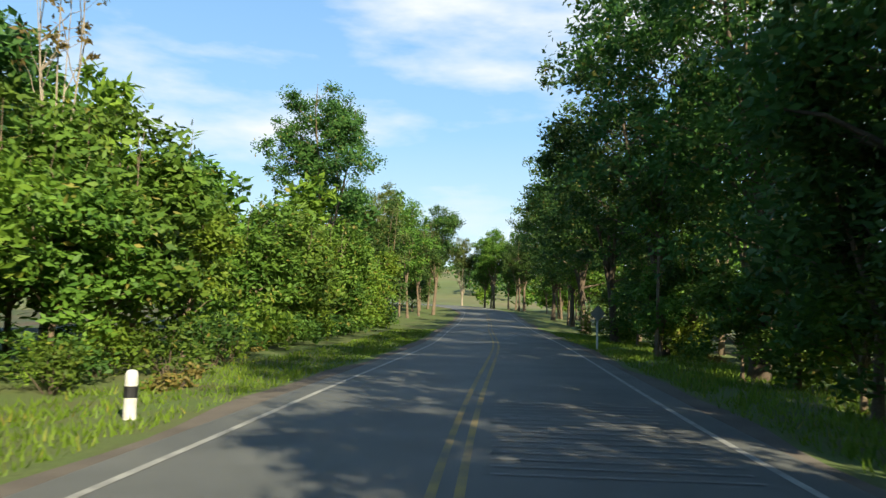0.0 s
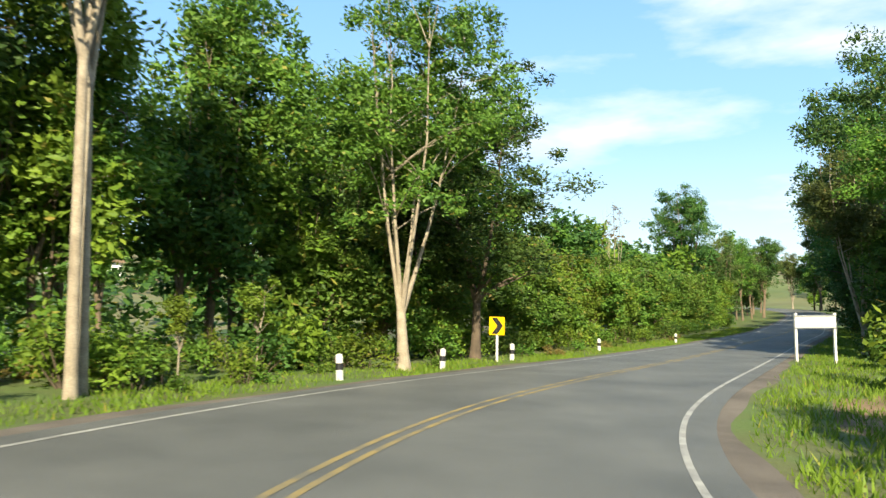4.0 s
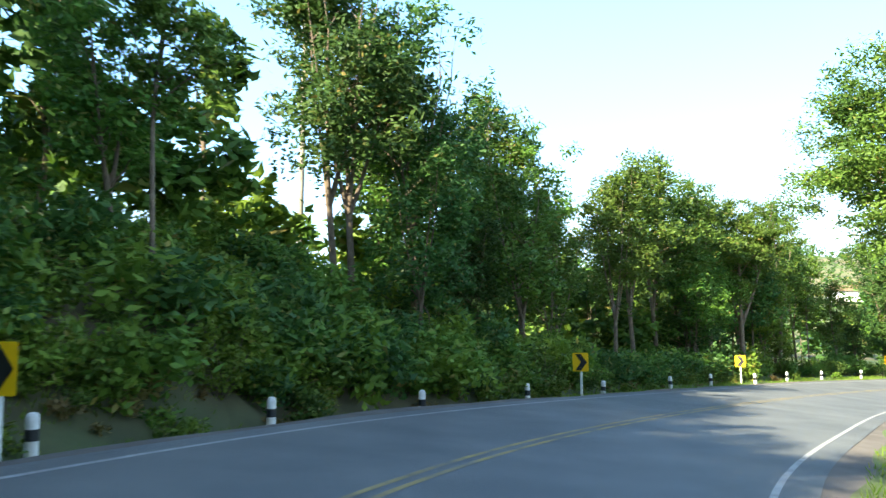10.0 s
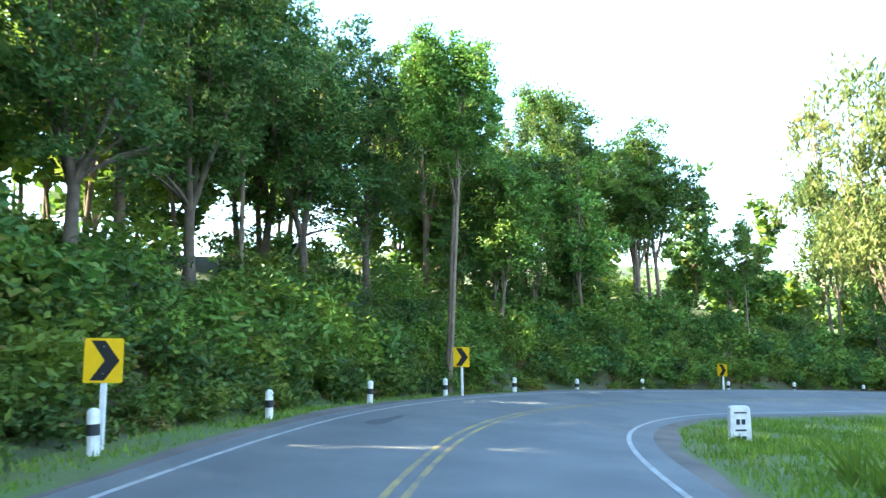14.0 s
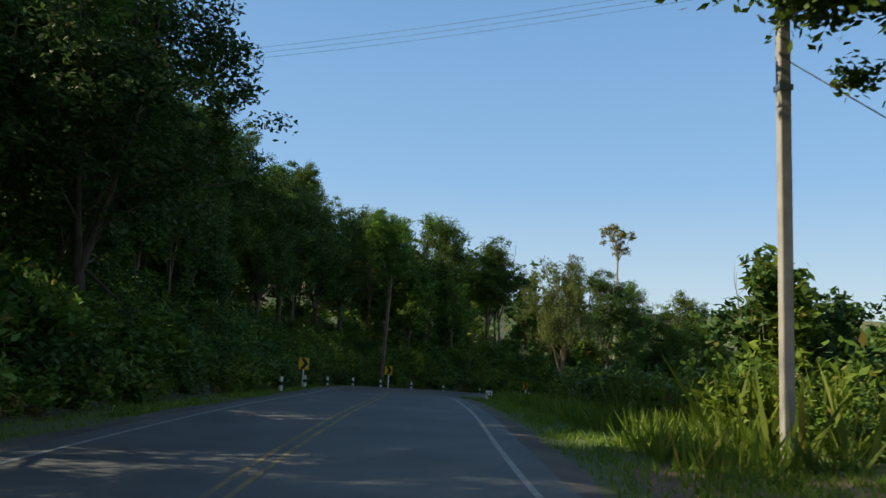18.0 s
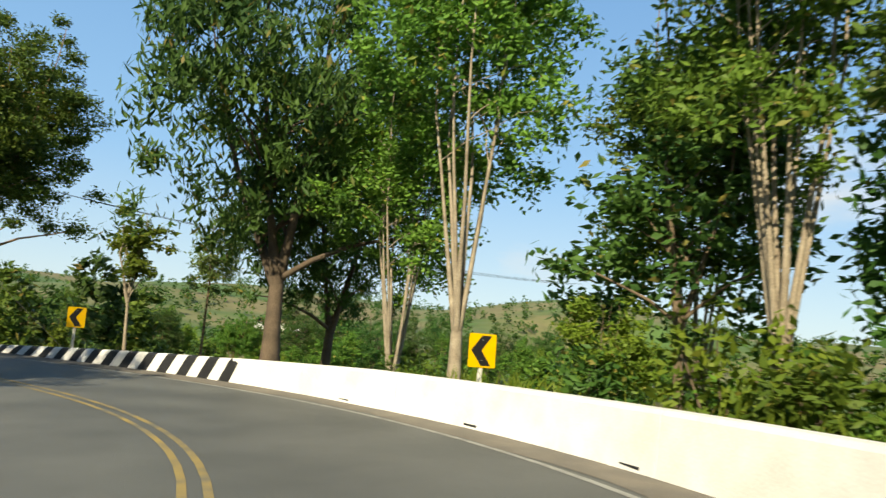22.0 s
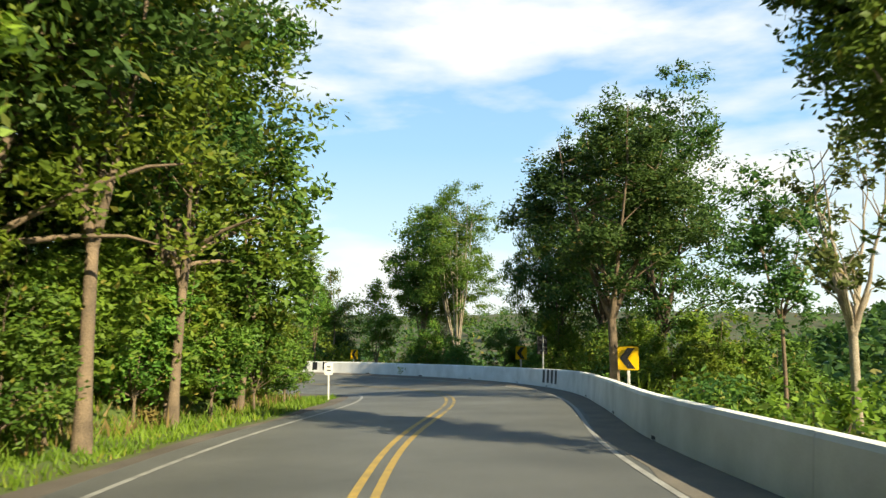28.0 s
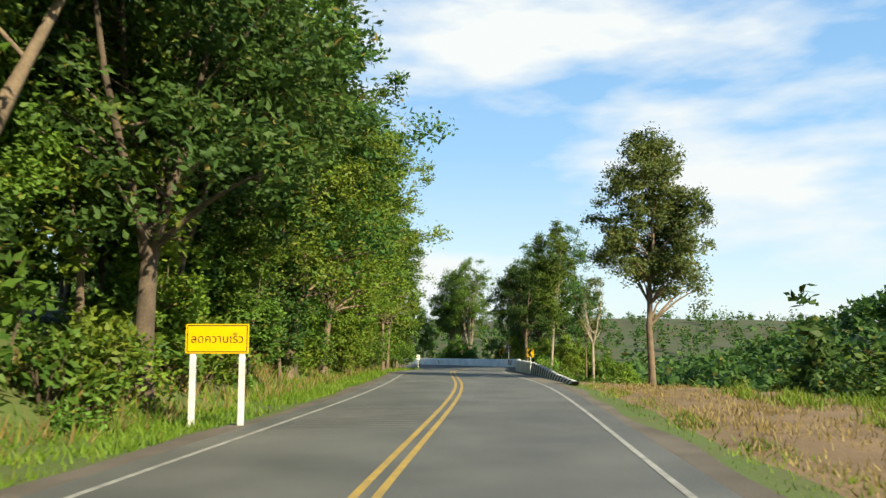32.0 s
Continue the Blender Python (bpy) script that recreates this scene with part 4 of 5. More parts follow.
def thicket(name, label, category, kinds, places, size=(0.8, 1.2), share=0.4, stems=True):
    """Many plants that nobody could count, joined into one object."""
    mats, vs, fs, ms, o = [], [], [], [], 0
    for x, y in places:
        kind = random.choice(kinds)
        pool = KINDS.get(kind) or SHRUBS[kind]
        i, u = station(x, y)
        z = verge_z(x, y) if abs(u) < 11 and math.hypot(x - RX[i], y - RY[i]) < 12 else float(ground_height(x, y)[0])
        k, a = random.uniform(*size), random.uniform(0, 2 * math.pi)
        c, d = math.cos(a) * k, math.sin(a) * k
        for me in random.choice(pool)[0 if stems else 1:]:
            v, f, mm, mi = mesh_arrays(me)
            if me.name.startswith(("crown", "foliage")):
                # fewer and larger leaves than on the trees by the road
                leaf = v.reshape(-1, 4, 3)
                keep = share if me.name.startswith("crown") else max(share, 0.6)
                leaf = leaf[np.random.default_rng(o).random(len(leaf)) < keep]
                mid = leaf.mean(1, keepdims=True)
                v = (mid + (leaf - mid) * keep**-0.56).reshape(-1, 3)
                q = np.arange(len(leaf))[:, None] * 4
                f = np.concatenate([q + [0, 1, 2], q + [0, 2, 3]], 1).reshape(-1, 3)
                mi = np.zeros(len(f), np.int32)
            for m in mm:
                if m not in mats:
                    mats.append(m)
            vs.append(v @ np.array([[c, d, 0], [-d, c, 0], [0, 0, k * random.uniform(0.85, 1.15)]], np.float32) + np.array([x, y, z - 0.08], np.float32))
            fs.append(f + o)
            ms.append(np.array([mats.index(m) for m in mm])[mi])
            o += len(v)
    me = mesh_of(name, np.concatenate(vs), np.concatenate(fs), mats, False, np.concatenate(ms))
    return tagged(new(name, me), label, category, kind="stuff")


def sow(kinds, s0, s1, u0, u1, spacing, size=(0.8, 1.25), group="", clear=()):
    """Plants at random along the road between stations s0 and s1, from u0 to u1 metres out."""
    for x, y in spots(s0, s1, u0, u1, spacing, clear):
        plant(random.choice(kinds), x, y, random.uniform(*size), group=group)

random.seed(7)
# ---- trees that stand out, stretch by stretch ----
OUT = [  # kind, x, y, scale, stretch, label
    ("fan", -8.6, -26.6, 1.0, 1.0, ""), ("shady", -9.0, -19.2, 0.98, 0.9, "leaning roadside tree with a dark dense crown"), ("twin", -9.3, -39.1, 0.98, 1.0, "tall twin-trunked pale tree behind the bushes"),
    ("twin", -9.7, -38.5, 0.92, 1.0, "tall twin-trunked pale tree behind the bushes"), ("sapling", -10.8, -31.6, 0.55, 0.9, ""), ("sapling", -9.6, -36.0, 0.4, 1.0, ""),
    ("broad", -9.8, 62, 1.35, 1.15, "tall full-crowned tree over the thicket"), ("multi", -6.8, 80, 1.1, 1.05, ""), ("bare", -9.0, 66, 0.95, 1.0, ""), ("bare", -11.5, 22, 1.15, 1.1, ""),
    ("multi", 7.0, -2.8, 1.0, 1.0, "pale-stemmed tree in deep shade by the board"), ("slim", 9.6, 33.8, 0.9, 1.0, ""), ("shady", 9.6, 13, 1.2, 1.1, "large dark tree overhanging the lane"),
    ("shady", 10.0, 24, 1.25, 1.1, "large dark tree overhanging the lane"), ("shady", 9.8, 3.5, 1.25, 1.15, "large dark tree overhanging the lane"), ("crowned", 10.2, -11.8, 0.82, 1.0, "tall tree overhanging the road from the inner side"),
    ("canopy", 13.1, -56.8, 0.9, 0.95, "dark-trunked tree on the grass inside the bend"), ("canopy", 11.8, -45.5, 0.85, 1.0, ""), ("shady", 10.5, 36, 1.2, 1.1, ""), ("shady", 11.5, 50, 1.2, 1.1, ""), ("shady", 12.5, 66, 1.2, 1.1, ""), ("shady", 14.5, 84, 1.2, 1.1, ""), ("shady", 15.0, 102, 1.2, 1.1, ""), ("canopy", -3.0, 100, 1.0, 1.0, ""), ("broad", -3.5, 118, 1.1, 1.0, ""), ("multi", 4.0, 150, 1.2, 1.0, ""), ("broad", 10.0, 146, 1.2, 1.0, ""), ("broad", 15.0, 138, 1.2, 1.0, ""),
    ("spread", 27.4, -74.4, 1.4, 0.95, "large leafy tree spreading over the inner bend"),
    ("willow", 62.0, -95.0, 1.0, 1.0, ""), ("tall", 60.3, -111.6, 0.9, 1.02, "tall straight tree above the bend board"), ("tall", 59.9, -111.95, 0.98, 1.0, "tall straight tree above the bend board"), ("tall", 67.0, -117.2, 0.9, 1.0, ""), ("shady", 63.6, -116.8, 0.95, 1.0, "dense tree in the hillside wood"), ("shady", 57.6, -117.6, 0.95, 1.0, "dense tree in the hillside wood"), ("shady", 70.4, -116.4, 0.92, 1.0, "dense tree in the hillside wood"), ("shady", 76.4, -114.4, 0.92, 1.0, "dense tree in the hillside wood"), ("lone", 4.5, -98.7, 1.2, 1.0, "lone tall tree with a small brownish crown over the wood"),
    ("crowned", 110.2, -79.0, 1.08, 1.0, ""), ("shady", 106.5, -99.6, 0.95, 1.0, "dark tree at the foot of the hillside wood"), ("sapling", 125.5, -75.2, 1.1, 0.95, ""), ("hanging", 132.4, -72.8, 1.3, 1.0, ""), ("slim", 123.5, -71.2, 0.7, 0.9, ""), ("hanging", 130.0, -69.0, 0.9, 1.0, ""),
    ("multi", 137.5, -71.5, 0.9, 1.0, ""), ("leafy", 147.6, -72.4, 1.15, 1.0, ""), ("leafy", 152.6, -72.0, 1.1, 1.0, ""), ("leafy", 155.8, -73.6, 1.0, 1.0, ""), ("leafy", 161.6, -75.6, 1.05, 1.0, ""), ("leafy", 164.4, -80.2, 1.0, 1.0, ""), ("multi", 141.4, -72.6, 1.1, 1.05, ""), ("multi", 150.2, -73.9, 0.98, 1.0, ""), ("multi", 146.8, -70.5, 0.85, 1.0, ""), ("slim", 153.5, -75.0, 0.95, 1.0, ""),
    ("column", 158.2, -77.0, 0.95, 1.0, "sunlit yellow-green tree behind the barrier"), ("slim", 160.8, -78.5, 0.85, 1.0, ""), ("canopy", 167.0, -87.0, 0.95, 1.1, ""),
    ("bigmulti", 168.3, -91.8, 0.86, 1.0, ""), ("multi", 168.2, -88.0, 0.85, 1.0, ""), ("broad", 166.9, -86.2, 0.8, 1.0, "dark spreading tree behind the barrier"), ("shady", 172.0, -107.4, 0.9, 1.1, "dark tree close behind the barrier"), ("hanging", 171.4, -103.2, 0.72, 1.1, "dark tree close behind the barrier"),
    ("broad", 166.0, -121.2, 0.86, 0.9, "full round-crowned tree behind the barrier"), ("slim", 170.9, -123.3, 0.9, 1.0, ""), ("column", 162.6, -136.4, 0.98, 0.95, ""), ("shady", 172.4, -112.8, 0.95, 1.1, "dark tree close behind the barrier"), ("bushy", 169.8, -98.0, 0.6, 1.1, "bush behind the barrier"), ("canopy", 152.6, -125.6, 0.9, 1.0, ""), ("wood", 154.0, -121.1, 0.9, 1.0, ""), ("canopy", 151.6, -130.1, 1.0, 1.0, ""), ("sparse", 169.7, -127.6, 1.1, 1.05, ""),
    ("egg", 161.2, -153.95, 1.0, 1.12, ""),
    # added trees, mostly out of view, placed only to cast shade on the road
    ("shady", 118.0, -96.5, 0.95, 1.0, "dark tree added mostly out of view to shade the road from the hillside"), ("shady", 124.5, -95.0, 0.95, 1.0, "dark tree added mostly out of view to shade the road from the hillside"), ("shady", 131.0, -93.5, 0.95, 1.0, "dark tree added mostly out of view to shade the road from the hillside"), ("shady", 137.5, -93.0, 0.9, 1.0, "dark tree added mostly out of view to shade the road from the hillside"),
]
for kind, x, y, sc, st, text in OUT:
    plant(kind, x, y, sc, stretch=st, label=text or None)
KEEP = [(x, y, 3.2) for _, x, y, *_ in OUT]
BOARDS = [(161.9, -82.0, 3.2), (160.2, -85.2, 2.6), (143.6, -73.9, 2.6), (125.5, -77.1, 3.0), (166.11, -121.93, 2.6), (169.2, -102.7, 2.2), (167.4, -106.5, 1.8)]

# ---- woods along the road ----
sow(["bushy"], 215, 312, -9.3, -13.0, 2.7, (0.95, 1.35), "roadside thicket")
sow(["leafy", "bushy", "leafy"], 236, 291, 7.4, 9.4, 2.5, (0.75, 1.15), "wood", [(7.6, 37.0, 2.5)])
sow(["wood", "canopy", "broad"], 128, 226, 8.0, 13.0, 5.0, (0.9, 1.2), "wood", KEEP)
sow(["wood", "canopy", "bushy"], 128, 216, -7.5, -13.0, 5.0, (0.9, 1.2), "wood", KEEP)
sow(["wood", "bushy", "canopy"], 225, 297, 9.0, 12.5, 3.4, (0.8, 1.3), "wood", KEEP)
sow(["bushy"], 297, 312, 9.5, 13, 3.0, (0.4, 0.65), "wood", KEEP)
sow(["leafy", "wood"], 296, 330, -11.0, -15, 3.0, (0.9, 1.2), "hillside wood", KEEP)
sow(["canopy"], 300, 334, -13.5, -19, 4.2, (0.95, 1.2), "hillside wood", KEEP)
sow(["canopy", "broad"], 334, 358, -9.8, -13.5, 4.0, (1.1, 1.3), "hillside wood", KEEP)
sow(["canopy"], 378, 399, -11, -15, 4.0, (1.0, 1.2), "hillside wood", KEEP)
sow(["canopy"], 396, 468, -12, -16.5, 3.7, (1.0, 1.25), "hillside wood", KEEP)
sow(["bushy", "leafy", "bushy"], 553, 570, -5.7, -7.4, 2.1, (0.4, 0.62), "bank bushes")
sow(["leafy"], 506, 523, 8.5, 12, 3.2, (0.7, 0.95), "trees behind the barrier", [(x, y, 1.5) for x, y, _ in KEEP] + BOARDS)
sow(["bushy"], 503, 553, 7.3, 9.6, 2.6, (0.5, 0.75), "bushes behind the barrier", [(x, y, 1.5) for x, y, _ in KEEP] + BOARDS)
sow(["wood", "slim", "bushy"], 312, 345, -10.5, -14.5, 3.2, (0.75, 1.1), "hillside wood", KEEP)
sow(["wood", "canopy", "leafy", "slim"], 345, 372, -10.0, -14.5, 3.0, (0.95, 1.2), "hillside wood", KEEP)
sow(["leafy", "leafy", "slim", "leafy", "wood"], 372, 480, -9.2, -14.0, 3.0, (0.75, 1.1), "hillside wood", KEEP)
sow(["wood", "bushy"], 478, 524, -9.5, -13, 3.6, (0.45, 0.65), "hillside wood")
sow(["wood", "bushy", "wood"], 546, 564, -8.2, -10.5, 2.6, (0.8, 1.0), "hillside wood")
sow(["leafy", "wood", "leafy"], 560, 640, -8.4, -12, 2.9, (0.8, 1.15), "hillside wood")
for k in range(11):
    p = road_point(561 + 5.0 * k, -7.4 - (k % 3) * 0.7)
    plant(("bankside" if k < 5 else "shady", "broad", "shady")[k % 3], p.x, p.y, 1.12 + 0.08 * (k % 4), label="tall dense tree overhanging the verge", group="overhanging trees")
thicket("forest_north", "dense mixed wood behind the roadside", "woods", ["wood", "bushy", "canopy"], [*spots(120, 250, -12, -24, 5.6), *spots(250, 330, -16, -26, 5.6), *spots(285, 350, -26, -44, 7.5), *spots(120, 294, 12.5, 28, 6.2)], (0.8, 1.15), 0.20, False)
thicket("forest_hillside", "dense mixed wood on the hillside", "woods", ["wood", "slim", "canopy"], [*spots(318, 350, -14.5, -31, 4.6), *spots(350, 386, -14.5, -20, 6.5), *spots(386, 490, -14.5, -31, 4.6), *spots(480, 500, -16, -24, 5)], (0.75, 1.05), 0.14)
thicket("hillside_scrub", "low leafy scrub under the hillside wood", "undergrowth", ["bushy", "shrub", "shrub"], [*spots(345, 485, -13, -24, 3.2)], (0.8, 1.3), 0.15, False)
thicket("forest_inner_bend", "mixed wood inside the bend", "woods", ["wood", "canopy", "slim"], [*spots(335, 440, 24, 48, 6.5)], (0.8, 1.1), 0.14)
thicket("forest_upper_bank", "dense mixed wood above the bank", "woods", ["canopy", "wood", "slim"], [*spots(556, 680, -12, -26, 5.2), *spots(640, 680, -9, -12, 3.2)], (0.95, 1.35), 0.17)
thicket("valley_woods", "low woods and scrub on the valley side", "woods", ["wood", "bushy"], [*spots(440, 660, 20, 60, 7.2, KEEP), *spots(560, 660, 20, 50, 7.5, KEEP)], (0.32, 1.0), 0.17, False)

for k in range(10):
    p = road_point(400 + 7.2 * k, -13.2 - (k % 2) * 1.6)
    plant(("broad", "shady")[k % 2], p.x, p.y, 0.95 + 0.06 * (k % 3), 0, label="dense tree in the hillside wood", group="hillside wood")
for s_, u_, k in ((567.5, -7.2, 1.0), (575.0, -7.0, 1.08), (583.5, -7.1, 1.1), (592.0, -7.3, 1.08)):
    p = road_point(s_, u_)
    plant("bankside", p.x, p.y, k, label="tall yellow-green tree overhanging the verge", group="overhanging trees")
for k in range(14):
    p = road_point(552.5 + 2.3 * k, -6.5 - (k % 2) * 0.8)
    plant("bushy", p.x, p.y, 0.68 + 0.1 * (k % 3), variant=2, label="yellow-green bush leafy to the ground on the bank", group="bank bushes")
# ---- undergrowth ----
sow(["shrub", "shrub", "broadleaf"], 262, 312, -7.6, -9.4, 2.0, (0.6, 1.0), "verge shrubs")
sow(["shrub", "broadleaf", "shrub"], 312, 345, -8.8, -11, 1.9, (0.5, 0.9), "verge shrubs")
sow(["shrub", "broadleaf", "shrub"], 312, 340, -7.2, -9, 1.3, (0.55, 0.9), "verge shrubs")
sow(["shrub", "broadleaf"], 345, 445, -7.2, -8.6, 1.7, (0.5, 0.9), "bank shrubs")
sow(["shrub", "broadleaf"], 552, 620, -6.9, -8.6, 1.9, (0.6, 1.1), "bank shrubs")
sow(["bushy"], 503, 556, 10, 15, 4.2, (0.7, 1.0), "trees behind the barrier", KEEP + BOARDS)
sow(["shrub", "broadleaf", "shrub"], 503, 572, 6.5, 8.6, 1.5, (0.7, 1.15), "shrubs behind the barrier", clear=BOARDS)
sow(["bushy", "leafy", "bushy"], 560, 628, -7.0, -8.4, 2.0, (0.55, 0.9), "bank bushes", [(142.3, -170.6, 4.5)])
sow(["weed"], 262, 640, -6.2, -7.4, 2.6, (0.5, 1.0), "verge weeds")
thicket("bank_undergrowth", "dense green undergrowth covering the cut bank", "undergrowth", ["shrub", "shrub", "shrub", "shrub", "broadleaf", "weed"],
        [*spots(345, 480, -6.9, -9.5, 1.1), *spots(380, 480, -6.5, -8, 1.3), *spots(345, 480, -9.5, -14, 1.7), *spots(215, 345, -8.6, -12, 1.9)], (0.55, 1.2), 0.42, False)
thicket("bank_foot_leaves", "low broad-leaved plants at the foot of the bank", "undergrowth", ["shrub", "weed", "shrub", "shrub"],
        [*spots(385, 482, -6.6, -12, 1.0)], (0.45, 0.95), 0.45, False)
sow(["shrub", "shrub", "broadleaf"], 400, 422, -6.9, -10.5, 1.25, (0.45, 0.85), "bank shrubs")
thicket("bank_weeds", "low weeds where the bank meets the verge", "undergrowth", ["weed", "weed", "shrub"],
        [*spots(352, 482, -6.1, -8.4, 0.85), *spots(404, 452, -5.9, -9.0, 0.75)], (0.35, 0.75), 0.5, False)
thicket("upper_bank_undergrowth", "weeds and shrubs on the upper bank", "undergrowth", ["shrub", "weed", "broadleaf"], [*spots(548, 660, -7.4, -11, 1.5)], (0.6, 1.2), 0.6)
thicket("valley_undergrowth", "scrub falling away beyond the barrier", "undergrowth", ["shrub", "weed", "broadleaf"],
        [*spots(436, 474, 9.5, 16, 2.0), *spots(474, 505, 20, 30, 2.3), *spots(505, 580, 8.0, 17, 2.0), *spots(575, 650, 14, 26, 2.3), *spots(225, 312, 7.8, 10, 2.0)], (0.7, 1.3), 0.35, False)
plant("banana", 92.5, -84.5, 0.6)
plant("banana", 89.0, -84.0, 0.55)


# ---- grass ----
def grass(name, s0, s1, u0, u1, per_m2, height, mat, label, bare=0.0):
    """Blades of one triangle each over a strip of the verge."""
    rng = np.random.default_rng(int(s0 * 7 + abs(u0) * 13))
    n = int((s1 - s0) * abs(u1 - u0) * per_m2)
    s, u = rng.uniform(s0, s1, n), rng.uniform(min(u0, u1), max(u0, u1), n)
    keep = np.sin(s * 0.9 + 1.7 * np.sin(u * 1.1)) * np.sin(u * 1.9 + s * 0.33) + rng.normal(size=n) * 0.4 > bare
    s, u = s[keep], u[keep]
    edge = np.where(u < 0, np.interp(s, RS, RL), np.interp(s, RS, RR)) + 1.1
    ok = np.abs(u) > edge
    s, u = s[ok], u[ok]
    n = len(s)
    x = np.interp(s, RS, RX) + np.interp(s, RS, UX) * u
    y = np.interp(s, RS, RY) + np.interp(s, RS, UY) * u
    z = np.interp(s, RS, RZ) + np.interp(s, RS, RB) * np.clip(u, -7, 7) + side_height(s, u) - 0.03
    h = height * rng.uniform(0.45, 1.3, n)
    a = rng.uniform(0, 2 * np.pi, n)
    w = 0.016 + h * 0.05
    lean = rng.normal(size=(n, 2)) * (h * 0.4)[:, None]
    b = np.stack([x, y, z], 1)
    side = np.stack([np.cos(a) * w, np.sin(a) * w, 0 * a], 1)
    top = b + np.stack([lean[:, 0], lean[:, 1], h], 1)
    v = np.stack([b - side, b + side, top], 1).reshape(-1, 3)
    f = np.arange(3 * n).reshape(-1, 3)
    tagged(new(name, mesh_of(name, v, f, mat)), label, "grass", kind="stuff")


grass("grass_hillside", 225, 480, -4.3, -7.6, 95, 0.16, GRASS, "short green grass on the hillside verge", -0.5)
grass("grass_inner_bend", 225, 478, 4.6, 10.5, 75, 0.20, GRASS, "bright green grass inside the bend", -0.6)
grass("grass_bank", 545, 660, -4.2, -7.0, 110, 0.22, GRASS, "green grass along the bank's foot", -0.4)
grass("green_tufts_bank", 545, 660, -5.8, -9.0, 35, 0.4, GRASS, "green grass tufts on the bank", -0.1)
grass("dry_grass_bank", 545, 660, -5.8, -9.2, 30, 0.42, GRASS_DRY, "dry yellowish grass on the bank", -0.1)
grass("low_grass_by_kerb", 474, 505, 5.5, 17, 60, 0.18, GRASS, "thin green grass over bare soil", 0.05)
grass("tall_grass_by_wall", 503, 572, 6.3, 9, 40, 0.9, GRASS, "tall grass behind the barrier", 0.0)
grass("reeds", 452, 473, 8.6, 12.5, 16, 1.7, GRASS, "tall upright reeds beside the grass", 0.0)
grass("tall_grass_valley", 436, 474, 6.6, 10, 60, 0.7, GRASS, "tall grass beyond the barrier and kerb", -0.1)
grass("grass_soil_strip", 588, 660, 5.6, 13, 55, 0.16, GRASS_DRY, "thin dry grass on bare reddish soil", -0.35)
grass("green_soil_strip", 588, 660, 4.7, 6.4, 70, 0.14, GRASS, "thin green grass beside the asphalt", -0.3)
grass("green_soil_tufts", 592, 660, 9.5, 15, 50, 0.34, GRASS, "green grass tufts on the bare slope", 0.15)


# ---- far woods on the hills ----
def far_woods():
    rng = np.random.default_rng(5)
    n = 9000
    r, a = rng.uniform(70, 950, n) ** 1.0, rng.uniform(0, 2 * np.pi, n)
    x, y = 90 + r * np.cos(a), -60 + r * np.sin(a)
    near = np.array([((RX - p) ** 2 + (RY - q) ** 2).min() for p, q in zip(x, y)])
    field = np.sin(x * 0.012 + 2) * np.sin(y * 0.015 + x * 0.004) + rng.normal(size=n) * 0.25
    east = np.arange(n) % 4 == 0
    x[east], y[east] = rng.uniform(172, 360, east.sum()), rng.uniform(-190, 70, east.sum())
    r[east] = 170
    near[east] = ((RX[None] - x[east, None]) ** 2 + (RY[None] - y[east, None]) ** 2).min(1)
    ok = (near > 45**2) & ((field < 0.42) | (r < 180) | (x > 120))
    x, y, r = x[ok], y[ok], r[ok]
    z = ground_height(x, y)
    per = 34
    h = rng.uniform(4.5, 9.5, len(x)) * np.where(rng.random(len(x)) < 0.12, 1.7, 1.0)
    g = rng.normal(size=(len(x), per, 3))
    g /= np.maximum(np.linalg.norm(g, axis=2)[..., None], 0.6)
    g *= rng.uniform(0.45, 1.0, (len(x), per, 1))
    pts = np.stack([x, y, z + h * 0.5], 1)[:, None] + g * np.stack([h * 0.42, h * 0.42, h * 0.5], 1)[:, None]
    lv, lf = leaf_arrays(pts.reshape(-1, 3), rng, 2.0, 1.5, 0.1)
    tagged(new("far_woods", mesh_of("far_woods", lv, lf, LEAF_DARK)), "far wooded hills with scattered fields", "woods", kind="stuff")


far_woods()


# ---- boards, stones, poles ----
def board_by_verge():
    """The back of a white notice board on two posts."""
    c, e = Vector((3.58, -13.04, 0)), Vector((5.17, -12.1, 0))
    mid, w = (c + e) / 2, (e - c).length
    z = verge_z(mid.x, mid.y)
    ob = empty("notice_board", pose(mid.x, mid.y, z + 0.3, 0, 0, math.degrees(math.atan2(e.y - c.y, e.x - c.x))), "weathered white notice board on two white posts", "sign")
    for sx in (-1, 1):
        part("post", box_mesh("post", 0.11, 0.11, 2.4, POST_WHITE, 0.012), ob, "", pose(sx * (w / 2 - 0.02), 0.08, -0.52))
    part("panel", box_mesh("panel", w + 0.02, 0.02, 0.58, POST_WHITE, 0.004, False), ob, "stained white panel", pose(0, 0.012, 1.5))
    for zz in (1.24, 1.77):
        part("rail", box_mesh("rail", w + 0.06, 0.035, 0.05, SIGN_BACK, 0.005, False), ob, "", pose(0, -0.018, zz))
    part("faded_bar", box_mesh("faded_bar", w * 0.55, 0.004, 0.03, CONCRETE, 0, False), ob, "faded dark stain", pose(0.1, -0.0015, 1.32))


board_by_verge()


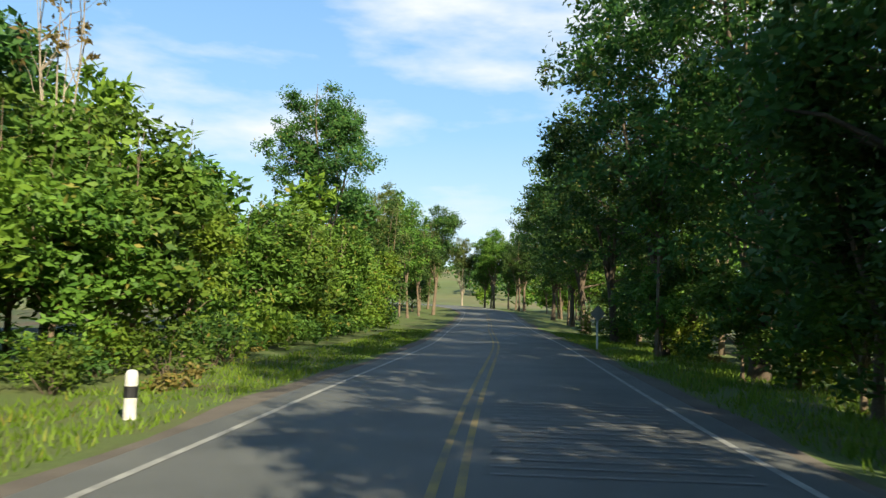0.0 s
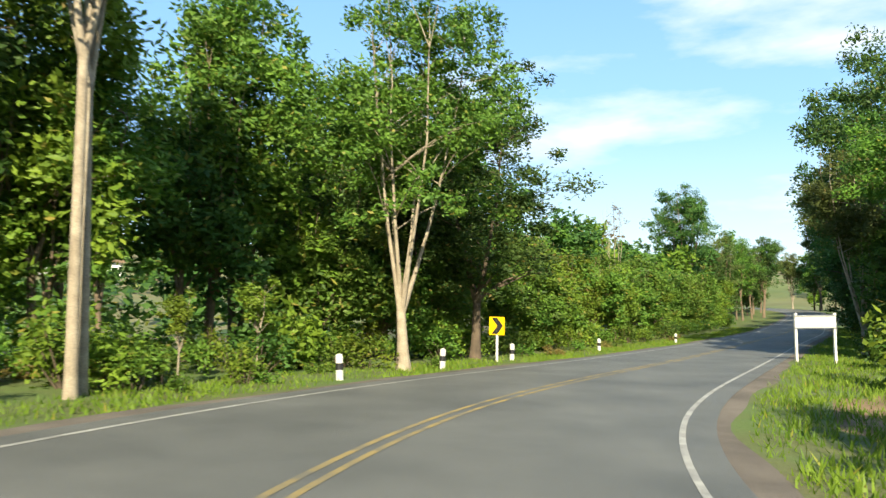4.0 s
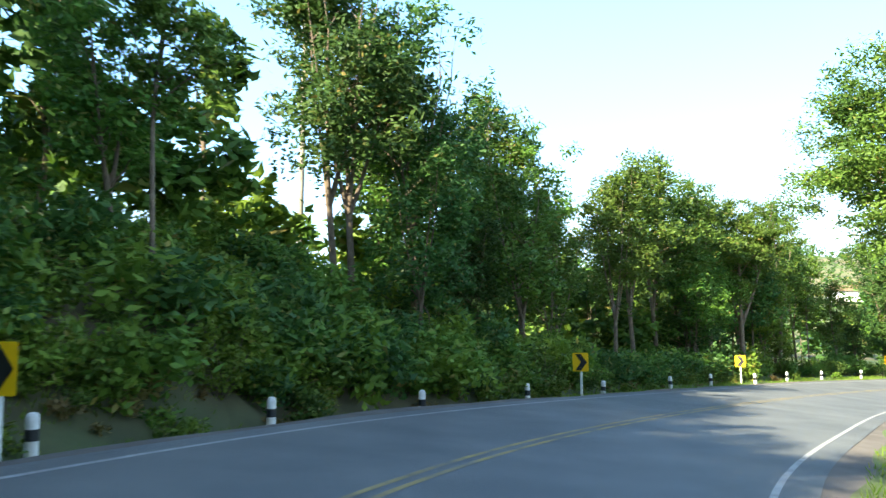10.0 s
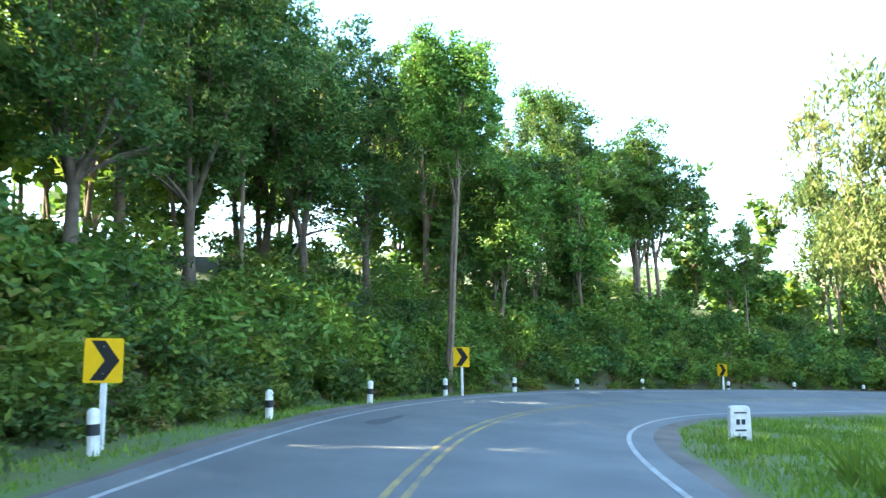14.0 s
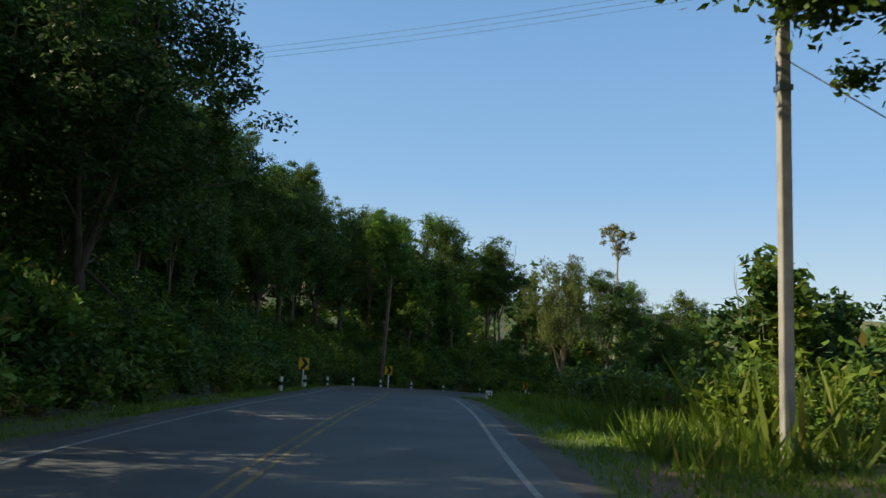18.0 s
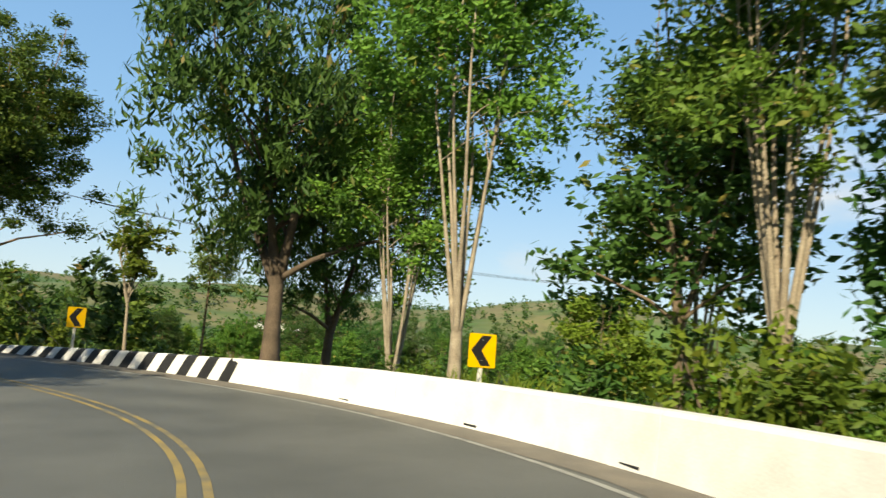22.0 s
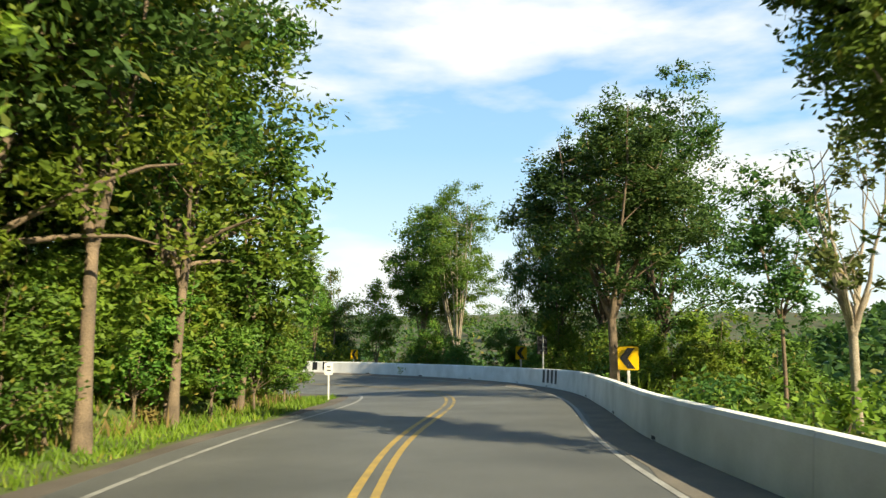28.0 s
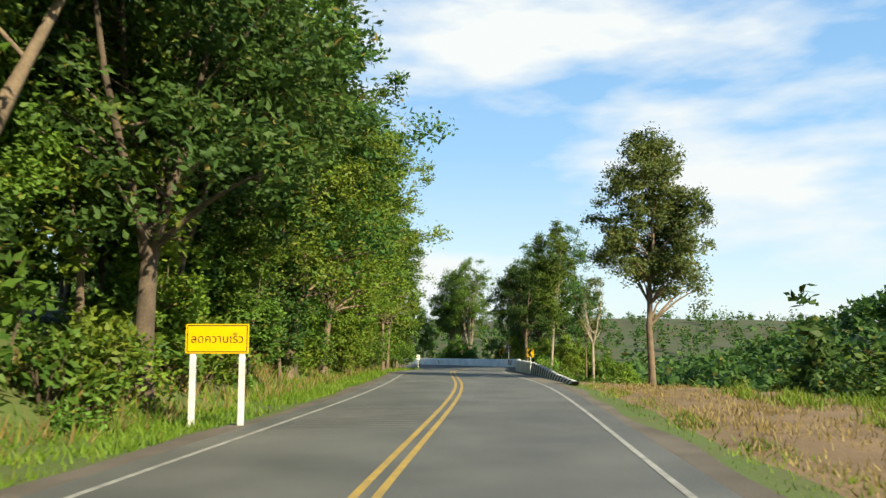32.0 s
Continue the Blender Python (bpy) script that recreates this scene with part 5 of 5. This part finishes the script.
def yellow_board():
    """The yellow speed board of the last stretch, with its words."""
    mid, yaw = Vector((142.4, -170.6, 0)), -13.0
    z = verge_z(mid.x, mid.y) + 0.15
    ob = empty("speed_warning_board", pose(mid.x, mid.y, z, 0, 0, yaw), "yellow board with black words on two white posts", "sign")
    for sx in (-0.52, 0.52):
        part("post", box_mesh("post", 0.12, 0.10, 1.8, POST_WHITE, 0.012), ob, "white painted post", pose(sx, 0.065, -0.4))
    part("panel", prism("panel", rounded(1.34, 0.62, 0.03), 0.012, SIGN_YELLOW), ob, "", pose(0, 0, 1.38))
    rim = [((1.27, 0.018), (0, 1.965)), ((1.27, 0.018), (0, 1.415)), ((0.018, 0.55), (-0.63, 1.69)), ((0.018, 0.55), (0.63, 1.69))]
    for (w, h), (x, zz) in rim:
        part("border", box_mesh("border", w, 0.003, h, SIGN_BLACK, 0, False), ob, "thin black border", pose(x, -0.002, zz))
    cu = bpy.data.curves.new("words", "FONT")
    cu.body, cu.size, cu.extrude = "\u0e25\u0e14\u0e04\u0e27\u0e32\u0e21\u0e40\u0e23\u0e47\u0e27", 0.34, 0.0015
    cu.align_x, cu.align_y = "CENTER", "CENTER"
    tmp = bpy.data.objects.new("words", cu)
    scene.collection.objects.link(tmp)
    bpy.context.view_layer.update()
    me = bpy.data.meshes.new_from_object(tmp.evaluated_get(bpy.context.evaluated_depsgraph_get()))
    bpy.data.objects.remove(tmp)
    me.materials.clear()
    me.materials.append(SIGN_BLACK)
    xs = [v.co.x for v in me.vertices]
    k = 1.1 / max(max(xs) - min(xs), 0.1)
    part("words", me, ob, "black lettering", pose(0, -0.003, 1.68, 90, 0, 0) @ Matrix.Diagonal((k, k, 1, 1)))


yellow_board()


def small_white_sign(x, y, yaw):
    z = verge_z(x, y)
    ob = empty("small_road_marker", pose(x, y, z - 0.05, 0, 0, yaw), "small white marker plate on a thin white post", "road marker")
    part("post", box_mesh("post", 0.06, 0.06, 1.1, POST_WHITE, 0.008), ob, "", pose(0, 0.035, 0))
    part("plate", prism("plate", rounded(0.33, 0.48, 0.08), 0.006, POST_WHITE), ob, "", pose(0, 0, 1.05))
    for k, w in enumerate((0.12, 0.16)):
        part("dark_bar", box_mesh("dark_bar", w, 0.003, 0.05, SIGN_BLACK, 0, False), ob, "dark unreadable figure bar", pose(0, -0.0018, 1.37 - k * 0.14))


small_white_sign(157.17, -114.84, -8)


def milestone(x, y, yaw):
    z = verge_z(x, y)
    ob = empty("milestone", pose(x, y, z - 0.1, 0, 0, yaw), "white concrete milestone with dark figures in the grass", "milestone")
    out = [(-0.29, 0), (0.29, 0), (0.26, 0.98), (0.2, 1.03), (-0.2, 1.03), (-0.26, 0.98)]
    part("stone", prism("stone", out, 0.2, POST_WHITE), ob)
    for zz, w, h in ((0.86, 0.34, 0.04), (0.62, 0.1, 0.14), (0.40, 0.3, 0.05), (0.2, 0.12, 0.1)):
        for dx in ((-0.07, 0.07) if h > 0.09 else (0,)):
            part("figure_bar", box_mesh("figure_bar", w, 0.004, h, WALL_BLACK, 0, False), ob, "dark painted bar", pose(dx, -0.0025, zz))


milestone(67.4, -99.2, 118)


def utility_pole(x, y, h, lean=0.0):
    z = verge_z(x, y)
    ob = empty("utility_pole", pose(x, y, z - 0.3, 0, lean, 115), "weathered concrete utility pole with crossarm and wires", "utility pole")
    part("shaft", box_mesh("shaft", 0.24, 0.2, h, CONCRETE, 0.03), ob)
    part("crossarm", box_mesh("crossarm", 1.8, 0.1, 0.1, CONCRETE, 0.012, False), ob, "", pose(0, -0.16, h - 0.35))
    for sx in (-0.8, 0.0, 0.8):
        part("insulator", lathe("insulator", [(0.03, 0), (0.06, 0.03), (0.035, 0.07), (0.06, 0.11), (0.03, 0.18)], 10, POST_WHITE), ob, "white porcelain insulator", pose(sx, -0.16, h - 0.3))
    part("bracket", box_mesh("bracket", 0.3, 0.26, 0.12, SIGN_BACK, 0.01, False), ob, "steel band", pose(0, 0, h - 2.6))
    return ob


utility_pole(107.1, -81.1, 10.4)


def wire(a, b, sag, name="overhead_wire", r=0.011):
    t = np.linspace(0, 1, 14)[:, None]
    p = np.array(a) * (1 - t) + np.array(b) * t
    p[:, 2] -= sag * 4 * (t * (1 - t))[:, 0]
    v, f = tube_arrays(p, np.full(14, r), 5)
    tagged(new(name, mesh_of(name, v, f, WIRE, True)), "thin dark overhead wire sagging between poles", "wire", "overhead wires")


TOP = (107.1, -81.1, 17.8)
for k in (-0.7, 0.0, 0.7):
    wire((TOP[0] + k * 0.3, TOP[1] - k, TOP[2]), (96 + k, -117 - k, 23.5), 0.6, r=0.0045)
    wire((TOP[0] + k * 0.3, TOP[1] - k, TOP[2]), (121 + k, -42, 15.2), 1.0)
wire((107.1, -81.0, 16.0), (112.5, -73.5, 8.0), 0.02, "stay_wire", 0.014)


def trunk_plate():
    ob = empty("tree_notice", pose(110.62, -79.02, 9.62, 0, 0, 98), "small white and yellow notice nailed to a tree trunk", "notice")
    part("plate", box_mesh("plate", 0.48, 0.01, 0.72, POST_WHITE, 0.003), ob)
    part("yellow_strip", box_mesh("yellow_strip", 0.48, 0.004, 0.11, SIGN_YELLOW), ob, "yellow strip", pose(0, -0.0075, 0.02))
    for k, w in enumerate((0.32, 0.24)):
        part("text_bar", box_mesh("text_bar", w, 0.003, 0.05, CONCRETE), ob, "grey unreadable line", pose(0, -0.007, 0.5 - 0.12 * k))


trunk_plate()


def warning_diamond(x, y, yaw):
    z = verge_z(x, y)
    ob = empty("warning_sign", pose(x, y, z, 0, 0, yaw), "grey back of a diamond-shaped warning sign", "road sign")
    part("post", box_mesh("post", 0.08, 0.08, 2.0, POST_WHITE, 0.01), ob, "", pose(0, 0.0, -0.1))
    part("plate", prism("plate", [(0, 1.45), (0.38, 1.83), (0, 2.21), (-0.38, 1.83)], 0.012, SIGN_BACK), ob, "", pose(0, -0.055, 0))


warning_diamond(7.6, 37.0, 4)


def panel_back(x, y, yaw):
    z = verge_z(x, y)
    ob = empty("road_sign_back", pose(x, y, z, 0, 1, yaw), "dark back of a panel on a grey steel pole", "road sign")
    part("pole", lathe("pole", [(0.045, -0.4), (0.045, 2.5), (0.03, 2.53)], 12, SIGN_BACK), ob, "grey steel pole")
    part("panel", prism("panel", rounded(0.56, 0.86, 0.04), 0.012, SIGN_BLACK), ob, "dark sheet panel", pose(0.0, 0.07, 1.62))
    for zz in (1.8, 2.3):
        part("clamp", box_mesh("clamp", 0.3, 0.05, 0.04, SIGN_BACK, 0.005, False), ob, "steel clamp", pose(0, 0.045, zz))


panel_back(167.83, -109.86, 12)


def patch(name, s, u, w, l, mat, label, lift=0.012, seed=1):
    """A thin irregular patch that follows the road."""
    rng = np.random.default_rng(seed)
    n = 26
    pts = []
    for k in range(n):
        a = 2 * np.pi * k / n
        q = 0.8 + 0.2 * math.sin(3 * a + seed) + rng.uniform(-0.1, 0.1)
        ss, uu = s + math.cos(a) * l * q, u + math.sin(a) * w * q
        pts.append(tuple(road_point(ss, uu, float(side_height(ss, uu)) if abs(uu) > 4.6 else 0.0) + Vector((0, 0, lift))))
    c = road_point(s, u, float(side_height(s, u)) if abs(u) > 4.6 else 0.0) + Vector((0, 0, lift + 0.01))
    me = bpy.data.meshes.new(name)
    me.from_pydata([tuple(c)] + pts, [], [[0, k + 1, (k + 1) % n + 1] for k in range(n)])
    bm = bmesh.new()
    bm.from_mesh(me)
    bmesh.ops.recalc_face_normals(bm, faces=bm.faces[:])
    if sum(f.normal.z for f in bm.faces) < 0:
        bmesh.ops.reverse_faces(bm, faces=bm.faces[:])
    bm.to_mesh(me)
    bm.free()
    me.materials.append(mat)
    structure(name, me, label, "ground patch")


patch("tar_patch", 432, -2.3, 0.3, 1.5, TAR, "dark tar patch on the asphalt", 0.008, 5)


def rumble(s0, n, u0, u1, mat):
    """Thin raised white bars across one lane."""
    ob = empty("rumble_strip", Matrix(), "worn thin white rumble bars across one lane", "road marking")
    for k in range(n):
        s = s0 + k * 0.42
        i = along(s)
        c, d = [road_point(s, u, 0.008) for u in (u0, u1)], [road_point(s + 0.09, u, 0.008) for u in (u0, u1)]
        me = bpy.data.meshes.new("bar")
        me.from_pydata([tuple(p) for p in (c[0], c[1], d[1], d[0])], [], [[0, 1, 2, 3]])
        if me.polygons[0].normal.z < 0:
            me.flip_normals()
        me.materials.append(mat)
        part("bar", me, ob)


rumble(603.5, 13, -0.35, -2.9, RUMBLE_FADED)
rumble(584.5, 10, -0.35, -2.9, RUMBLE_PAINT)
rumble(271.0, 16, 0.4, 3.2, RUMBLE_FADED)


def house(x, y, z, yaw):
    ob = empty("house", pose(x, y, z, 0, 0, yaw), "long low white house with a reddish roof on the far slope", "house")
    part("wall", box_mesh("wall", 24, 7, 4.2, WALL_WHITE, 0.05), ob)
    part("roof", prism("roof", [(-4.6, 0), (4.6, 0), (0, 2.2)], 25.6, DRY_SOIL), ob, "low reddish gable roof", pose(-12.8, 0, 4.2, 0, 0, -90))
    for k in range(6):
        part("window", box_mesh("window", 1.6, 0.1, 1.5, SIGN_BLACK, 0.02), ob, "dark window", pose(-9.5 + 3.8 * k, -3.53, 1.4))


hx, hy = -199.0, 118.5
house(hx, hy, float(ground_height(hx, hy)[0]) + 0.3, -120)
